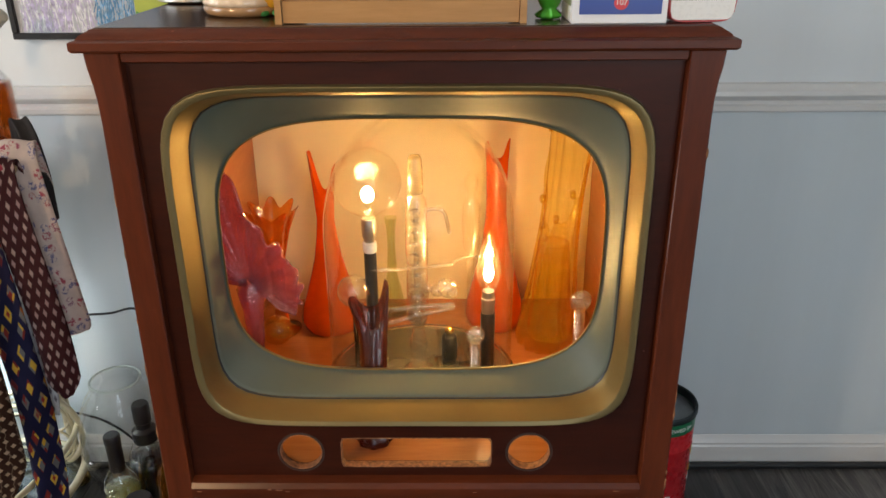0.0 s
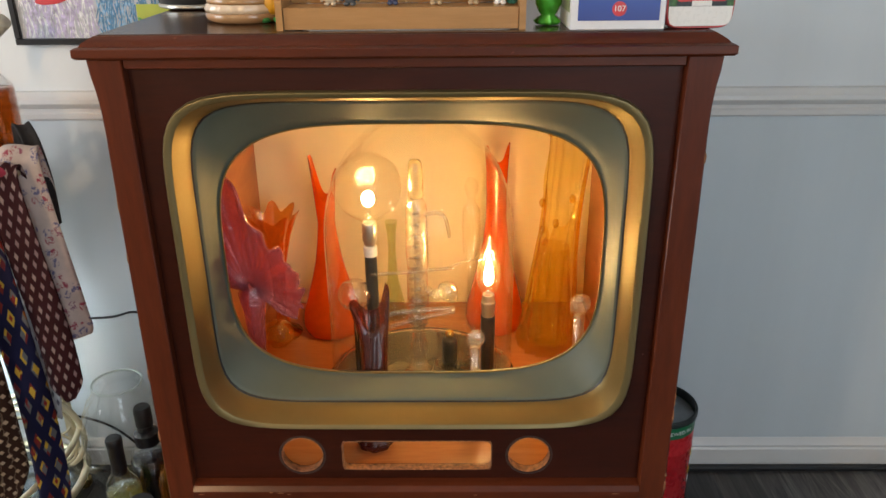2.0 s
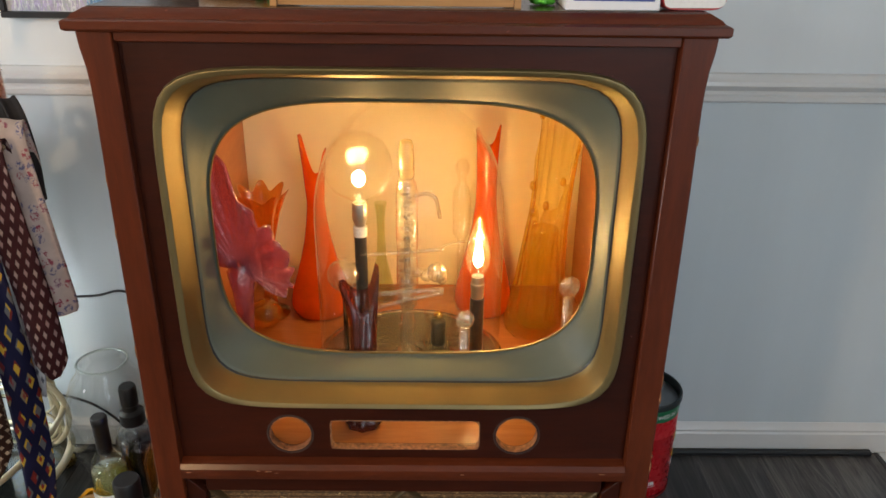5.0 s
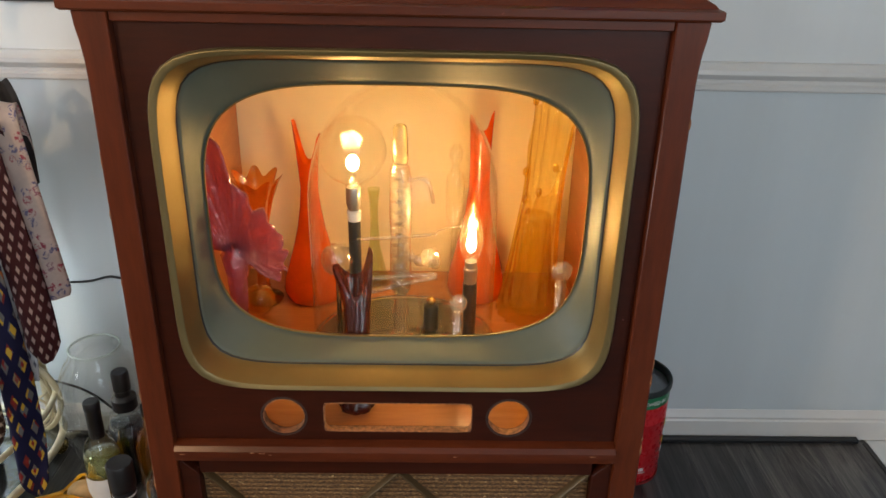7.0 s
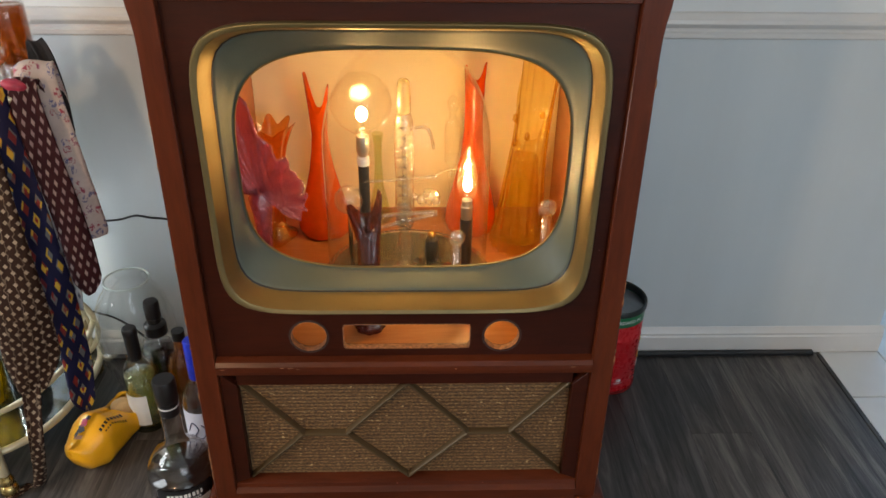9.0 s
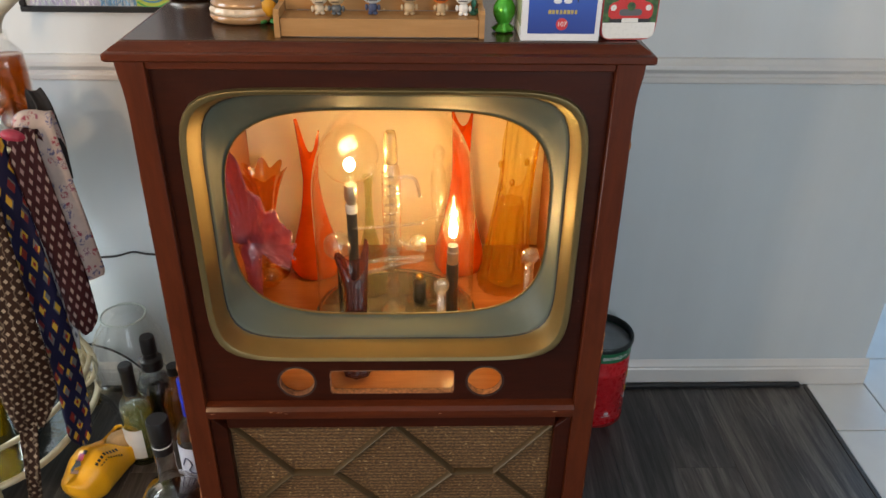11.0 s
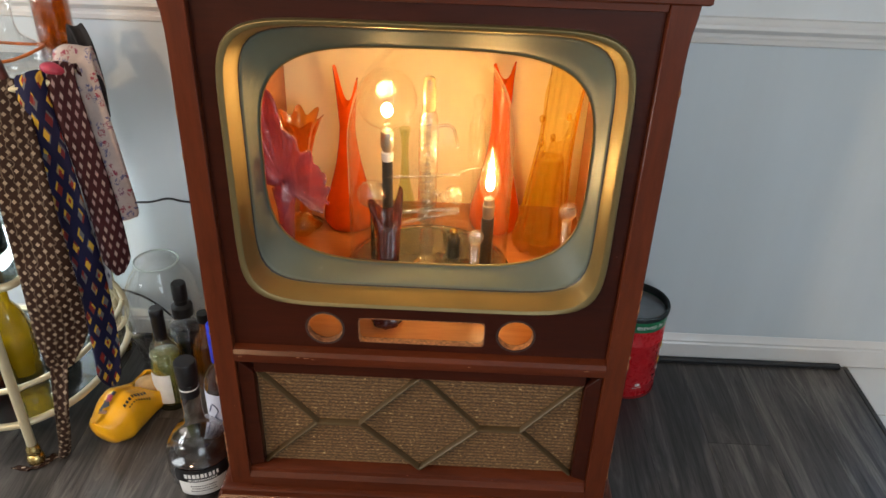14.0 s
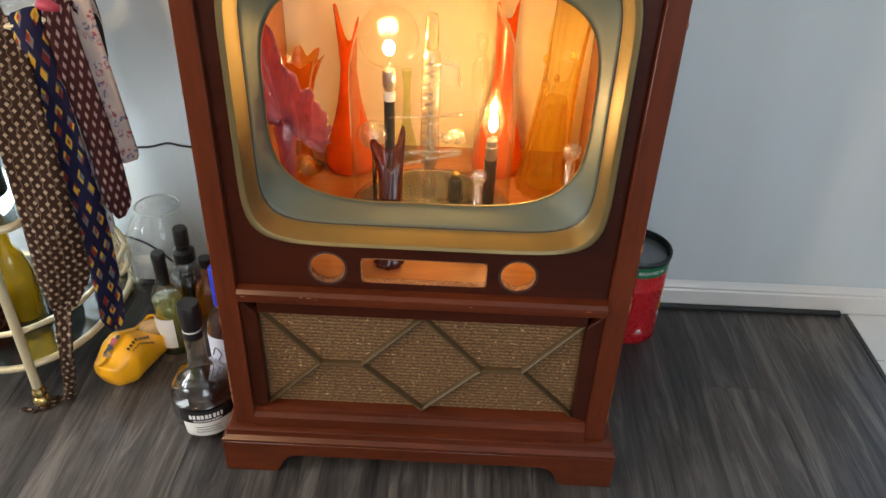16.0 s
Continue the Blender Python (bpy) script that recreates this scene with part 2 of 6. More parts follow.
def tie_cloth(name, ground, motif_a, motif_b, kind):
    """Woven silk in the strip's own UV (metres across, metres along)."""
    m, n, l, b = tree(name)
    uv, mp = n.new("ShaderNodeUVMap"), n.new("ShaderNodeMapping")
    l.new(uv.outputs[0], mp.inputs[0])
    vo = n.new("ShaderNodeTexVoronoi")
    vo.inputs["Scale"].default_value = 1.0
    # staggered rows: the lattice stands on its corner
    turn, grid, loose, r0, r1, metric = {"dots": (38, (66, 60, 1), 0.12, 0.17, 0.24, "CHEBYCHEV"), "diamonds": (45, (54, 20, 1), 0.26, 0.23, 0.28, "CHEBYCHEV"),
                                         "darts": (45, (92, 34, 1), 0.16, 0.16, 0.26, "CHEBYCHEV"), "floral": (20, (58, 46, 1), 1.0, 0.42, 0.52, "EUCLIDEAN")}[kind]
    mp.inputs["Rotation"].default_value, mp.inputs["Scale"].default_value = (0, 0, radians(turn)), grid
    vo.inputs["Randomness"].default_value, vo.distance = loose, metric
    l.new(mp.outputs[0], vo.inputs["Vector"])
    mask = ramp(n, l, vo.outputs["Distance"], [(r0, (1, 1, 1)), (r1, (0, 0, 0))])
    pick = n.new("ShaderNodeSeparateColor")
    l.new(vo.outputs["Color"], pick.inputs[0])
    mot = ramp(n, l, pick.outputs[0], [(0.45, motif_a), (0.55, motif_b)])
    if kind == "diamonds":
        # each diamond is made of smaller ones: gold and grey round a dark red heart
        sub = n.new("ShaderNodeTexVoronoi")
        sub.distance = "CHEBYCHEV"
        sub.inputs["Scale"].default_value, sub.inputs["Randomness"].default_value = 2.4, 0.45
        l.new(mp.outputs[0], sub.inputs["Vector"])
        bit = n.new("ShaderNodeSeparateColor")
        l.new(sub.outputs["Color"], bit.inputs[0])
        mot = ramp(n, l, bit.outputs[0], [(0.50, motif_a), (0.56, motif_b)])
        mot = mixc(n, l, ramp(n, l, bit.outputs[1], [(0.70, (0, 0, 0)), (0.74, (1, 1, 1))]), mot, (0.17, 0.022, 0.016))
        mot = mixc(n, l, ramp(n, l, vo.outputs["Distance"], [(0.09, (1, 1, 1)), (0.13, (0, 0, 0))]), mot, (0.24, 0.025, 0.02))
    if kind == "floral":
        blot = noise_tex(n, l, mp.outputs[0], 2.6, 5, 0.7)
        mask = mixc(n, l, 1.0, mask, ramp(n, l, blot, [(0.49, (0, 0, 0)), (0.54, (1, 1, 1))]), "MULTIPLY")
    if kind == "dots":
        # thin zigzag threads between the dots
        zig = n.new("ShaderNodeTexWave")
        zig.wave_type, zig.bands_direction, zig.wave_profile = "BANDS", "X", "SIN"
        zig.inputs["Scale"].default_value, zig.inputs["Distortion"].default_value = 16.0, 2.2
        zig.inputs["Detail"].default_value, zig.inputs["Detail Scale"].default_value = 0.0, 5.5
        l.new(uv.outputs[0], zig.inputs[0])
        mask = mixc(n, l, ramp(n, l, zig.outputs["Fac"], [(0.95, (0, 0, 0)), (0.99, (0.35, 0.35, 0.35))]), mask, (1, 1, 1))
    big = noise_tex(n, l, uv.outputs[0], 22, 3)
    g = ramp(n, l, big, [(0.3, tuple(x * 0.7 for x in ground)), (0.7, ground)])
    weave = noise_tex(n, l, uv.outputs[0], 900, 2)
    l.new(mixc(n, l, mask, g, mot), b.inputs["Base Color"])
    b.inputs["Roughness"].default_value, b.inputs["Specular IOR Level"].default_value = 0.7, 0.12
    bump(n, l, b, weave, 0.25, 0.0006)
    return m


M = {}
M["case"] = wood("mahogany_lacquer", (0.050, 0.0092, 0.0030), (0.122, 0.0250, 0.0074), (1, 1, 0.12), 0.36, 0.14)
M["case_h"] = wood("mahogany_lacquer_level_grain", (0.048, 0.0092, 0.0030), (0.116, 0.0236, 0.0070), (0.12, 1, 1), 0.32, 0.22)
M["panel"] = wood("dark_mahogany_panel", (0.020, 0.0036, 0.0013), (0.052, 0.0088, 0.0027), (0.12, 1, 1), 0.40, 0.10)
M["top"] = wood("dark_top_veneer", (0.030, 0.0115, 0.006), (0.074, 0.028, 0.014), (0.1, 1, 1), 0.25, 0.4)
M["gold"] = brushed("brass_bezel", (0.210, 0.150, 0.056), 0.48, 0.7)
M["lip"] = brushed("olive_brass_lip", (0.20, 0.155, 0.066), 0.40, 0.6)
M["mask"] = plain("grey_green_mask_paint", (0.092, 0.110, 0.087), 0.52, 0.05, 0.08, 6, 0.03, 0.0, 0.45)
M["rib"] = brushed("grille_rib_bronze", (0.105, 0.066, 0.028), 0.40, 0.35)
M["cloth"] = grille_cloth("grille_cloth")
M["cream"] = plain("cream_back_board", (0.79, 0.665, 0.42), 0.6, 0, 0.06, 4, 0.05)
M["inside_floor"] = wood("case_floor_wood", (0.265, 0.090, 0.028), (0.405, 0.158, 0.053), (0.1, 1, 1), 0.22, 0.6)
M["inside"] = wood("orange_inside_wood", (0.33, 0.110, 0.034), (0.50, 0.205, 0.070), (1, 0.1, 0.3), 0.4, 0.2)
M["raw"] = plain("chipped_raw_edge", (0.25, 0.105, 0.042), 0.7, 0, 0.6, 150, 0.4)
M["wall"] = wall_paint("white_wall_paint", (0.74, 0.76, 0.76))
M["wainscot"] = wall_paint("pale_blue_grey_paint", (0.585, 0.635, 0.655))
M["trim"] = plain("white_trim_paint", (0.66, 0.64, 0.61), 0.35, 0, 0.05, 5, 0.06, 0.2)
M["ceiling"] = plain("ceiling_paint", (0.8, 0.8, 0.78), 0.8, 0, 0.03, 3, 0.1)
M["floor"] = plank_floor("dark_plank_floor")
M["tile"] = plain("white_floor_tile", (0.72, 0.72, 0.70), 0.22, 0, 0.05, 6, 0.03, 0.2)
M["grout"] = plain("grey_grout", (0.20, 0.19, 0.18), 0.85, 0, 0.2, 40, 0.3)
M["clear"] = glass("clear_blown_glass", (0.96, 0.96, 0.95), 0.03, 0.0, None, 1.0, (1, 1, 1), (2.2, 0.8, 0.05), (24, 0.25))
# the slight cream body paints in a luminous haze; the dome itself is clear
M["dome"] = glass("dome_glass", (0.985, 0.98, 0.965), 0.07, 0.010, (1.0, 0.93, 0.8), 1.0, (1, 1, 1), (3.2, 0.8, 0.012), (16, 0.25))
M["lab"] = thick_glass("laboratory_glass", (1.0, 0.985, 0.95), 0.08)
# cream body stands in for bright refracted edge lines of clear tubes
M["labthin"] = glass("thin_laboratory_glass", (0.95, 0.92, 0.86), 0.17, 0.07, (1.0, 0.92, 0.76), 1.0, (1, 1, 1), (2.0, 0.75, 0.15), (80, 0.8))
M["frost"] = glass("ground_neck_glass", (0.90, 0.82, 0.62), 0.25, 0.42, (0.85, 0.74, 0.50), 1.0, (1, 1, 1), (2.4, 0.6, 0.08), (120, 0.6))
M["amber"] = glass("amber_vase_glass", (0.985, 0.86, 0.36), 0.13, 0.09, (0.90, 0.60, 0.04), 1.0, (1, 1, 0.10), (2.6, 0.75, 0.09), (95, 1.0))
M["pink"] = glass("cranberry_glass", (0.90, 0.52, 0.56), 0.15, 0.42, (0.50, 0.135, 0.205), 1.0, (1, 1, 1), (2.4, 0.7, 0.08), (70, 1.0))
M["orange"] = glass("orange_red_glass", (0.95, 0.28, 0.02), 0.12, 0.86, (0.90, 0.135, 0.006))
M["orange2"] = glass("orange_ruffle_glass", (0.93, 0.42, 0.05), 0.15, 0.38, (0.72, 0.19, 0.012), 1.0, (1, 1, 0.3), (2.4, 0.7, 0.08), (60, 0.8))
M["purple"] = glass("amethyst_glass", (0.50, 0.22, 0.18), 0.15, 0.42, (0.13, 0.026, 0.022), 0.75, (1, 1, 0.35), (2.4, 0.6, 0.05), (70, 0.6))
M["greenglass"] = glass("pale_green_glass", (0.86, 0.92, 0.66), 0.03, 0.05)
M["filament"] = glow("filament", (1.0, 0.74, 0.40), 45)
# cream body imitates the glow haze round the filament in clear glass
M["bulb"] = glass("bulb_glass", (0.99, 0.985, 0.97), 0.09, 0.012, (1.0, 0.92, 0.7), 1.0, (1, 1, 1), (3.2, 0.7, 0.03), (50, 0.3))
M["black"] = plain("black_paint", (0.012, 0.012, 0.013), 0.35, 0, 0.2, 20, 0.04)
M["silver"] = plain("lamp_socket_metal", (0.62, 0.60, 0.55), 0.3, 0.9, 0.1, 30, 0.03)
M["white"] = plain("white_glaze", (0.80, 0.79, 0.76), 0.28, 0, 0.04, 12, 0.02, 0.2)


# ---- mesh helpers ----
def link(name, bm, mat, parent=None, label="", smooth=None):
    bmesh.ops.recalc_face_normals(bm, faces=bm.faces)
    me = bpy.data.meshes.new(name)
    bm.to_mesh(me)
    bm.free()
    me.materials.append(mat)
    if smooth is not None:
        me.shade_smooth() if smooth >= 180 else me.set_sharp_from_angle(angle=radians(smooth))
    ob = new(name, me)
    if parent:
        ob.parent = parent
    if label:
        ob["label"] = label
    return ob


def part(name, bm, mat, parent, label="", smooth=40):
    return link(name, bm, mat, parent, label, smooth)


def thing(name, label, category, at=(0, 0, 0), rz=0.0, group=""):
    ob = new(name)
    ob.empty_display_size = 0.02
    ob.matrix_world = pose(*at, 0, 0, rz)
    return tagged(ob, label, category, group)


def block(x0, x1, y0, y1, z0, z1, bev=0.002, seg=1):
    bm = bmesh.new()
    bmesh.ops.create_cube(bm, size=1, matrix=Matrix.Translation(((x0 + x1) / 2, (y0 + y1) / 2, (z0 + z1) / 2)) @ Matrix.Diagonal((x1 - x0, y1 - y0, z1 - z0, 1)))
    if bev:
        bmesh.ops.bevel(bm, geom=bm.edges[:], offset=bev, segments=seg, profile=0.5, affect="EDGES")
    return bm


def loft(loops, closed=True, caps=(False, False), bm=None):
    bm = bm or bmesh.new()
    rows = [[bm.verts.new(p) for p in lp] for lp in loops]
    k = len(rows[0])
    for a, b in zip(rows, rows[1:]):
        for i in range(k if closed else k - 1):
            j = (i + 1) % k
            bm.faces.new((a[i], a[j], b[j], b[i]))
    if caps[0]:
        bm.faces.new(rows[0])
    if caps[1]:
        bm.faces.new(rows[-1])
    return bm


def lathe(profile, seg=40, at=(0, 0, 0), wob=None, bm=None, cap=True):
    """profile: (r, z) from bottom to top. wob(angle, z) scales the radius."""
    loops = []
    for r, z in profile:
        lp = []
        for i in range(seg):
            a = 2 * math.pi * i / seg
            s = wob(a, z) if wob else 1
            lp.append((at[0] + r * s * math.cos(a), at[1] + r * s * math.sin(a), at[2] + z))
        loops.append(lp)
    return loft(loops, True, (cap and profile[0][0] > 1e-4, False), bm)


def spline(pts, per=8):
    """Catmull-Rom points through pts."""
    p = [Vector(q) for q in pts]
    p = [p[0] * 2 - p[1]] + p + [p[-1] * 2 - p[-2]]
    out = []
    for i in range(1, len(p) - 2):
        for k in range(per):
            t = k / per
            out.append(0.5 * ((2 * p[i]) + (p[i + 1] - p[i - 1]) * t + (2 * p[i - 1] - 5 * p[i] + 4 * p[i + 1] - p[i + 2]) * t * t + (3 * p[i] - p[i - 1] - 3 * p[i + 1] + p[i + 2]) * t ** 3))
    out.append(p[-2])
    return out


def tube(pts, r, seg=10, closed=False, bm=None, taper=None):
    p = [Vector(q) for q in pts]
    loops = []
    up = Vector((0, 0, 1))
    n = len(p)
    last = None
    for i, q in enumerate(p):
        d = (p[(i + 1) % n] - p[i - 1]) if closed or 0 < i < n - 1 else (p[1] - p[0] if i == 0 else p[-1] - p[-2])
        d.normalize()
        if last is None:
            side = d.cross(up)
            if side.length < 1e-3:
                side = d.cross(Vector((1, 0, 0)))
        else:
            side = last - d * last.dot(d)
        side.normalize()
        last = side
        nrm = d.cross(side)
        rr = r * (taper(i / (n - 1)) if taper else 1)
        loops.append([q + rr * (math.cos(2 * math.pi * k / seg) * side + math.sin(2 * math.pi * k / seg) * nrm) for k in range(seg)])
    if closed:
        loops.append(loops[0])
        bm = loft(loops, True, (False, False), bm)
        bmesh.ops.remove_doubles(bm, verts=bm.verts, dist=1e-6)
        return bm
    return loft(loops, True, (True, True), bm)


def sphere(c, r, seg=24, squash=1.0, bm=None):
    bm = bm or bmesh.new()
    bmesh.ops.create_uvsphere(bm, u_segments=seg, v_segments=seg // 2, radius=r, matrix=Matrix.Translation(c) @ Matrix.Diagonal((1, 1, squash, 1)))
    return bm


def extrude_xz(points, y0, y1, bev=0.0):
    bm = bmesh.new()
    f = bm.faces.new([bm.verts.new((x, y0, z)) for x, z in points])
    g = bmesh.ops.extrude_face_region(bm, geom=[f])
    bmesh.ops.translate(bm, vec=(0, y1 - y0, 0), verts=[v for v in g["geom"] if isinstance(v, bmesh.types.BMVert)])
    if bev:
        bmesh.ops.bevel(bm, geom=bm.edges[:], offset=bev, segments=1, affect="EDGES")
    return bm


def solid(ob, thick, offset=-1.0):
    m = ob.modifiers.new("wall", "SOLIDIFY")
    m.thickness, m.offset = thick, offset
    return ob


def rrect(hw, hh, r, cx, cz, y, k=96):
    """Rounded rectangle in the x-z plane, k points."""
    pts = []
    for i in range(k):
        a = 2 * math.pi * (i + 0.5) / k
        n = 2.0 + 2.0 * (min(hw, hh) / r)
        c, s = math.cos(a), math.sin(a)
        q = (abs(c / hw) ** n + abs(s / hh) ** n) ** (-1 / n)
        pts.append((cx + q * c, y, cz + q * s))
    return pts


def squircle(hw, hh, n, cx, cz, y, k=96):
    pts = []
    for i in range(k):
        a = 2 * math.pi * (i + 0.5) / k
        c, s = math.cos(a), math.sin(a)
        q = (abs(c / hw) ** n + abs(s / hh) ** n) ** (-1 / n)
        pts.append((cx + q * c, y, cz + q * s))
    return pts


def rect_round(x0, x1, z0, z1, cx, cz, y, k=96):
    """Points of a plain rectangle at the same angles about (cx, cz)."""
    pts = []
    for i in range(k):
        a = 2 * math.pi * (i + 0.5) / k
        c, s = math.cos(a), math.sin(a)
        q = min(((x1 - cx) / c if c > 0 else (x0 - cx) / c), ((z1 - cz) / s if s > 0 else (z0 - cz) / s))
        pts.append((cx + q * c, y, cz + q * s))
    # snap the nearest point to each corner
    for X in (x0, x1):
        for Z in (z0, z1):
            j = min(range(k), key=lambda i: (pts[i][0] - X) ** 2 + (pts[i][2] - Z) ** 2)
            pts[j] = (X, y, Z)
    return pts


def lettering(body, size, depth=0.0004):
    """Flat mesh of a word, centred, in the x-z plane facing -y."""
    cu = bpy.data.curves.new("word", "FONT")
    cu.body, cu.size, cu.extrude, cu.align_x, cu.align_y = body, size, depth, "CENTER", "CENTER"
    ob = bpy.data.objects.new("word", cu)
    scene.collection.objects.link(ob)
    bpy.context.view_layer.update()
    me = bpy.data.meshes.new_from_object(ob.evaluated_get(bpy.context.evaluated_depsgraph_get()))
    bpy.data.objects.remove(ob)
    bm = bmesh.new()
    bm.from_mesh(me)
    bpy.data.meshes.remove(me)
    bmesh.ops.rotate(bm, verts=bm.verts, cent=(0, 0, 0), matrix=Matrix.Rotation(radians(90), 3, "X"))
    return bm


def moved(bm, vec=(0, 0, 0), rot=(0, 0, 0), scale=(1, 1, 1)):
    bmesh.ops.transform(bm, verts=bm.verts, matrix=Matrix.Translation(vec) @ Euler([radians(a) for a in rot]).to_matrix().to_4x4() @ Matrix.Diagonal((*scale, 1)))
    return bm


def bars(w, h, n, y, x0=0.0, z0=0.0, gap=0.4):
    """A row of small flat bars in place of writing."""
    bm = bmesh.new()
    rnd = random.Random(int(1000 * (w + h)) + n)
    x = x0 - w / 2
    unit = w / n
    for k in range(n):
        ww = unit * rnd.uniform(0.5, 1 - gap * 0.5)
        bmesh.ops.create_cube(bm, size=1, matrix=Matrix.Translation((x + ww / 2, y, z0)) @ Matrix.Diagonal((ww, 0.0006, h, 1)))
        x += unit
    return bm


def wrap(bm, r, a0=-90.0):
    """Bends a flat x-z sheet facing -y round a cylinder of radius r about z."""
    for v in bm.verts:
        a = radians(a0) + v.co.x / r
        rr = r - v.co.y
        v.co = Vector((rr * math.cos(a), rr * math.sin(a), v.co.z))
    return bm


# ---- the room ----
WALL_Y, WALL_END = 0.612, 1.315


def structure(name, bm, mat, label, category="structure", smooth=None):
    return tagged(link(name, bm, mat, None, "", smooth), label, category, "", "structure")


floor = structure("floor", block(-2.6, 1.158, -3.2, 0.598, -0.04, 0.0, 0), M["floor"], "dark grey-brown wood-look plank floor", "floor")
subfloor = structure("ground", block(-2.7, 3.4, -3.3, 3.6, -0.16, -0.045, 0), M["grout"], "grey mortar bed under the floor tiles", "floor")
tile_floor = structure("tile_floor", block(1.16, 3.3, -3.2, 3.5, -0.045, -0.009, 0), M["grout"], "white ceramic floor tiles with dark grout", "floor")
structure("wall_north", block(-2.6, WALL_END, WALL_Y, WALL_Y + 0.12, -0.04, 2.5, 0.002), M["wall"], "white painted wall with pale blue tint", "wall")
structure("wall_east", block(3.3, 3.42, -3.3, 3.6, -0.05, 2.5, 0), M["wall"], "plain white painted wall", "wall")
structure("wall_far_west", block(1.195, WALL_END, 0.732, 3.5, -0.05, 2.5, 0), M["wall"], "plain white wall of the next room", "wall")
structure("ceiling", block(-2.72, 3.42, -3.42, 3.62, 2.5, 2.6, 0), M["ceiling"], "plain white ceiling", "ceiling")


def wall_with_window(name, y0, y1, x0, x1, wx0, wx1, wz0, wz1, label):
    bm = bmesh.new()
    for a in ((x0, wx0, -0.05, 2.5), (wx1, x1, -0.05, 2.5), (wx0, wx1, -0.05, wz0), (wx0, wx1, wz1, 2.5)):
        b = block(a[0], a[1], y0, y1, a[2], a[3], 0)
        me = bpy.data.meshes.new("tmp")
        b.to_mesh(me)
        b.free()
        bm.from_mesh(me)
        bpy.data.meshes.remove(me)
    return structure(name, bm, M["wall"], label, "wall")


ww = wall_with_window("wall_west", -2.72, -2.6, -0.732, 3.3, 0.15, 1.35, 0.8, 2.1, "white wall with a window opening")
ww.matrix_world = Matrix.Rotation(radians(-90), 4, "Z")
# south window opening is assumed, out of view, to go with its added lamp
wall_with_window("wall_south", -3.32, -3.2, -2.6, 3.3, 0.4, 2.0, 0.8, 2.2, "white wall with a window opening")
wall_with_window("wall_far_north", 3.5, 3.62, 1.315, 3.3, 1.5, 3.0, 0.6, 2.2, "white wall with a window opening")

structure("wall_lower", block(-2.6, WALL_END - 0.001, WALL_Y - 0.003, WALL_Y - 0.0002, 0.07, 0.89, 0), M["wainscot"], "pale blue-grey painted lower wall", "wall")

# moulded chair rail and baseboard
def moulding(profile, x0, x1, y):
    return loft([[(x, y - d, z) for d, z in profile] for x in (x0, x1)], True, (True, True))


RAIL = [(0, 0.881), (0.006, 0.881), (0.01, 0.8852), (0.011, 0.8943), (0.007, 0.8985), (0.007, 0.9052), (0.016, 0.9118), (0.02, 0.9177), (0.019, 0.926), (0.012, 0.9327), (0.01, 0.9393), (0.0, 0.941)]
structure("trim", moulding(RAIL, -2.6, WALL_END + 0.004, WALL_Y), M["trim"], "white moulded chair rail along the wall", "chair rail", 30)
BASE = [(0, 0.002), (0.014, 0.002), (0.014, 0.055), (0.011, 0.060), (0.012, 0.066), (0.007, 0.076), (0.004, 0.084), (0.0, 0.086)]
structure("baseboard", moulding(BASE, -2.6, WALL_END + 0.012, WALL_Y), M["trim"], "white painted moulded baseboard", "baseboard", 30)
structure("floor_edge_strip", block(-2.55, 1.135, 0.580, 0.597, 0.001, 0.014, 0.003), M["black"], "dark lifted edge strip of the plank floor", "trim")
structure("floor_end_strip", block(1.146, 1.1595, -3.15, 0.585, -0.02, 0.003, 0.002), M["floor"], "dark cut end of the plank floor", "trim")

# ---- the cabinet ----
tv = thing("television_cabinet", "dark red mahogany console television cabinet turned into a lit display case", "cabinet")
ZF = 0.482
FRONT = -0.014
TOPZ = 1.132


def slab_loop(inset, z):
    x, y0, y1 = 0.392 - inset, -0.024 + inset, 0.585
    return [(-x, y0, z), (x, y0, z), (x, y1, z), (-x, y1, z)]


tab = loft([slab_loop(i, z) for i, z in ((0.003, 1.107), (0.0, 1.110), (0.0, 1.1185), (0.003, 1.1205), (0.007, 1.1215), (0.010, 1.1255), (0.017, 1.1295), (0.021, 1.132))], True, (True, True))
part("top_edge", tab, M["case_h"], tv, "moulded red-brown edge of the top", 25)
part("top", block(-0.368, 0.368, -0.001, 0.582, 1.1305, 1.1335, 0.0008), M["top"], tv, "dark brown polished veneer top")

for s in (-1, 1):
    prof = [(0.338, 0.118), (0.380, 0.118), (0.3745, 0.9), (0.3730, 1.02), (0.3735, 1.045), (0.3755, 1.068), (0.3790, 1.088), (0.3805, 1.1065), (0.338, 1.1065)]
    bm = extrude_xz([(s * x, z) for x, z in prof], FRONT, 0.03, 0.0016)
    part("stile", bm, M["case"], tv)
    part("side_panel", block(min(s * 0.352, s * 0.372), max(s * 0.352, s * 0.372), 0.031, 0.575, 0.09, 1.1065, 0.001), M["case"], tv)
part("top_rail", block(-0.3375, 0.3375, FRONT + 0.002, 0.02, 1.094, 1.1065, 0.0015), M["case_h"], tv)

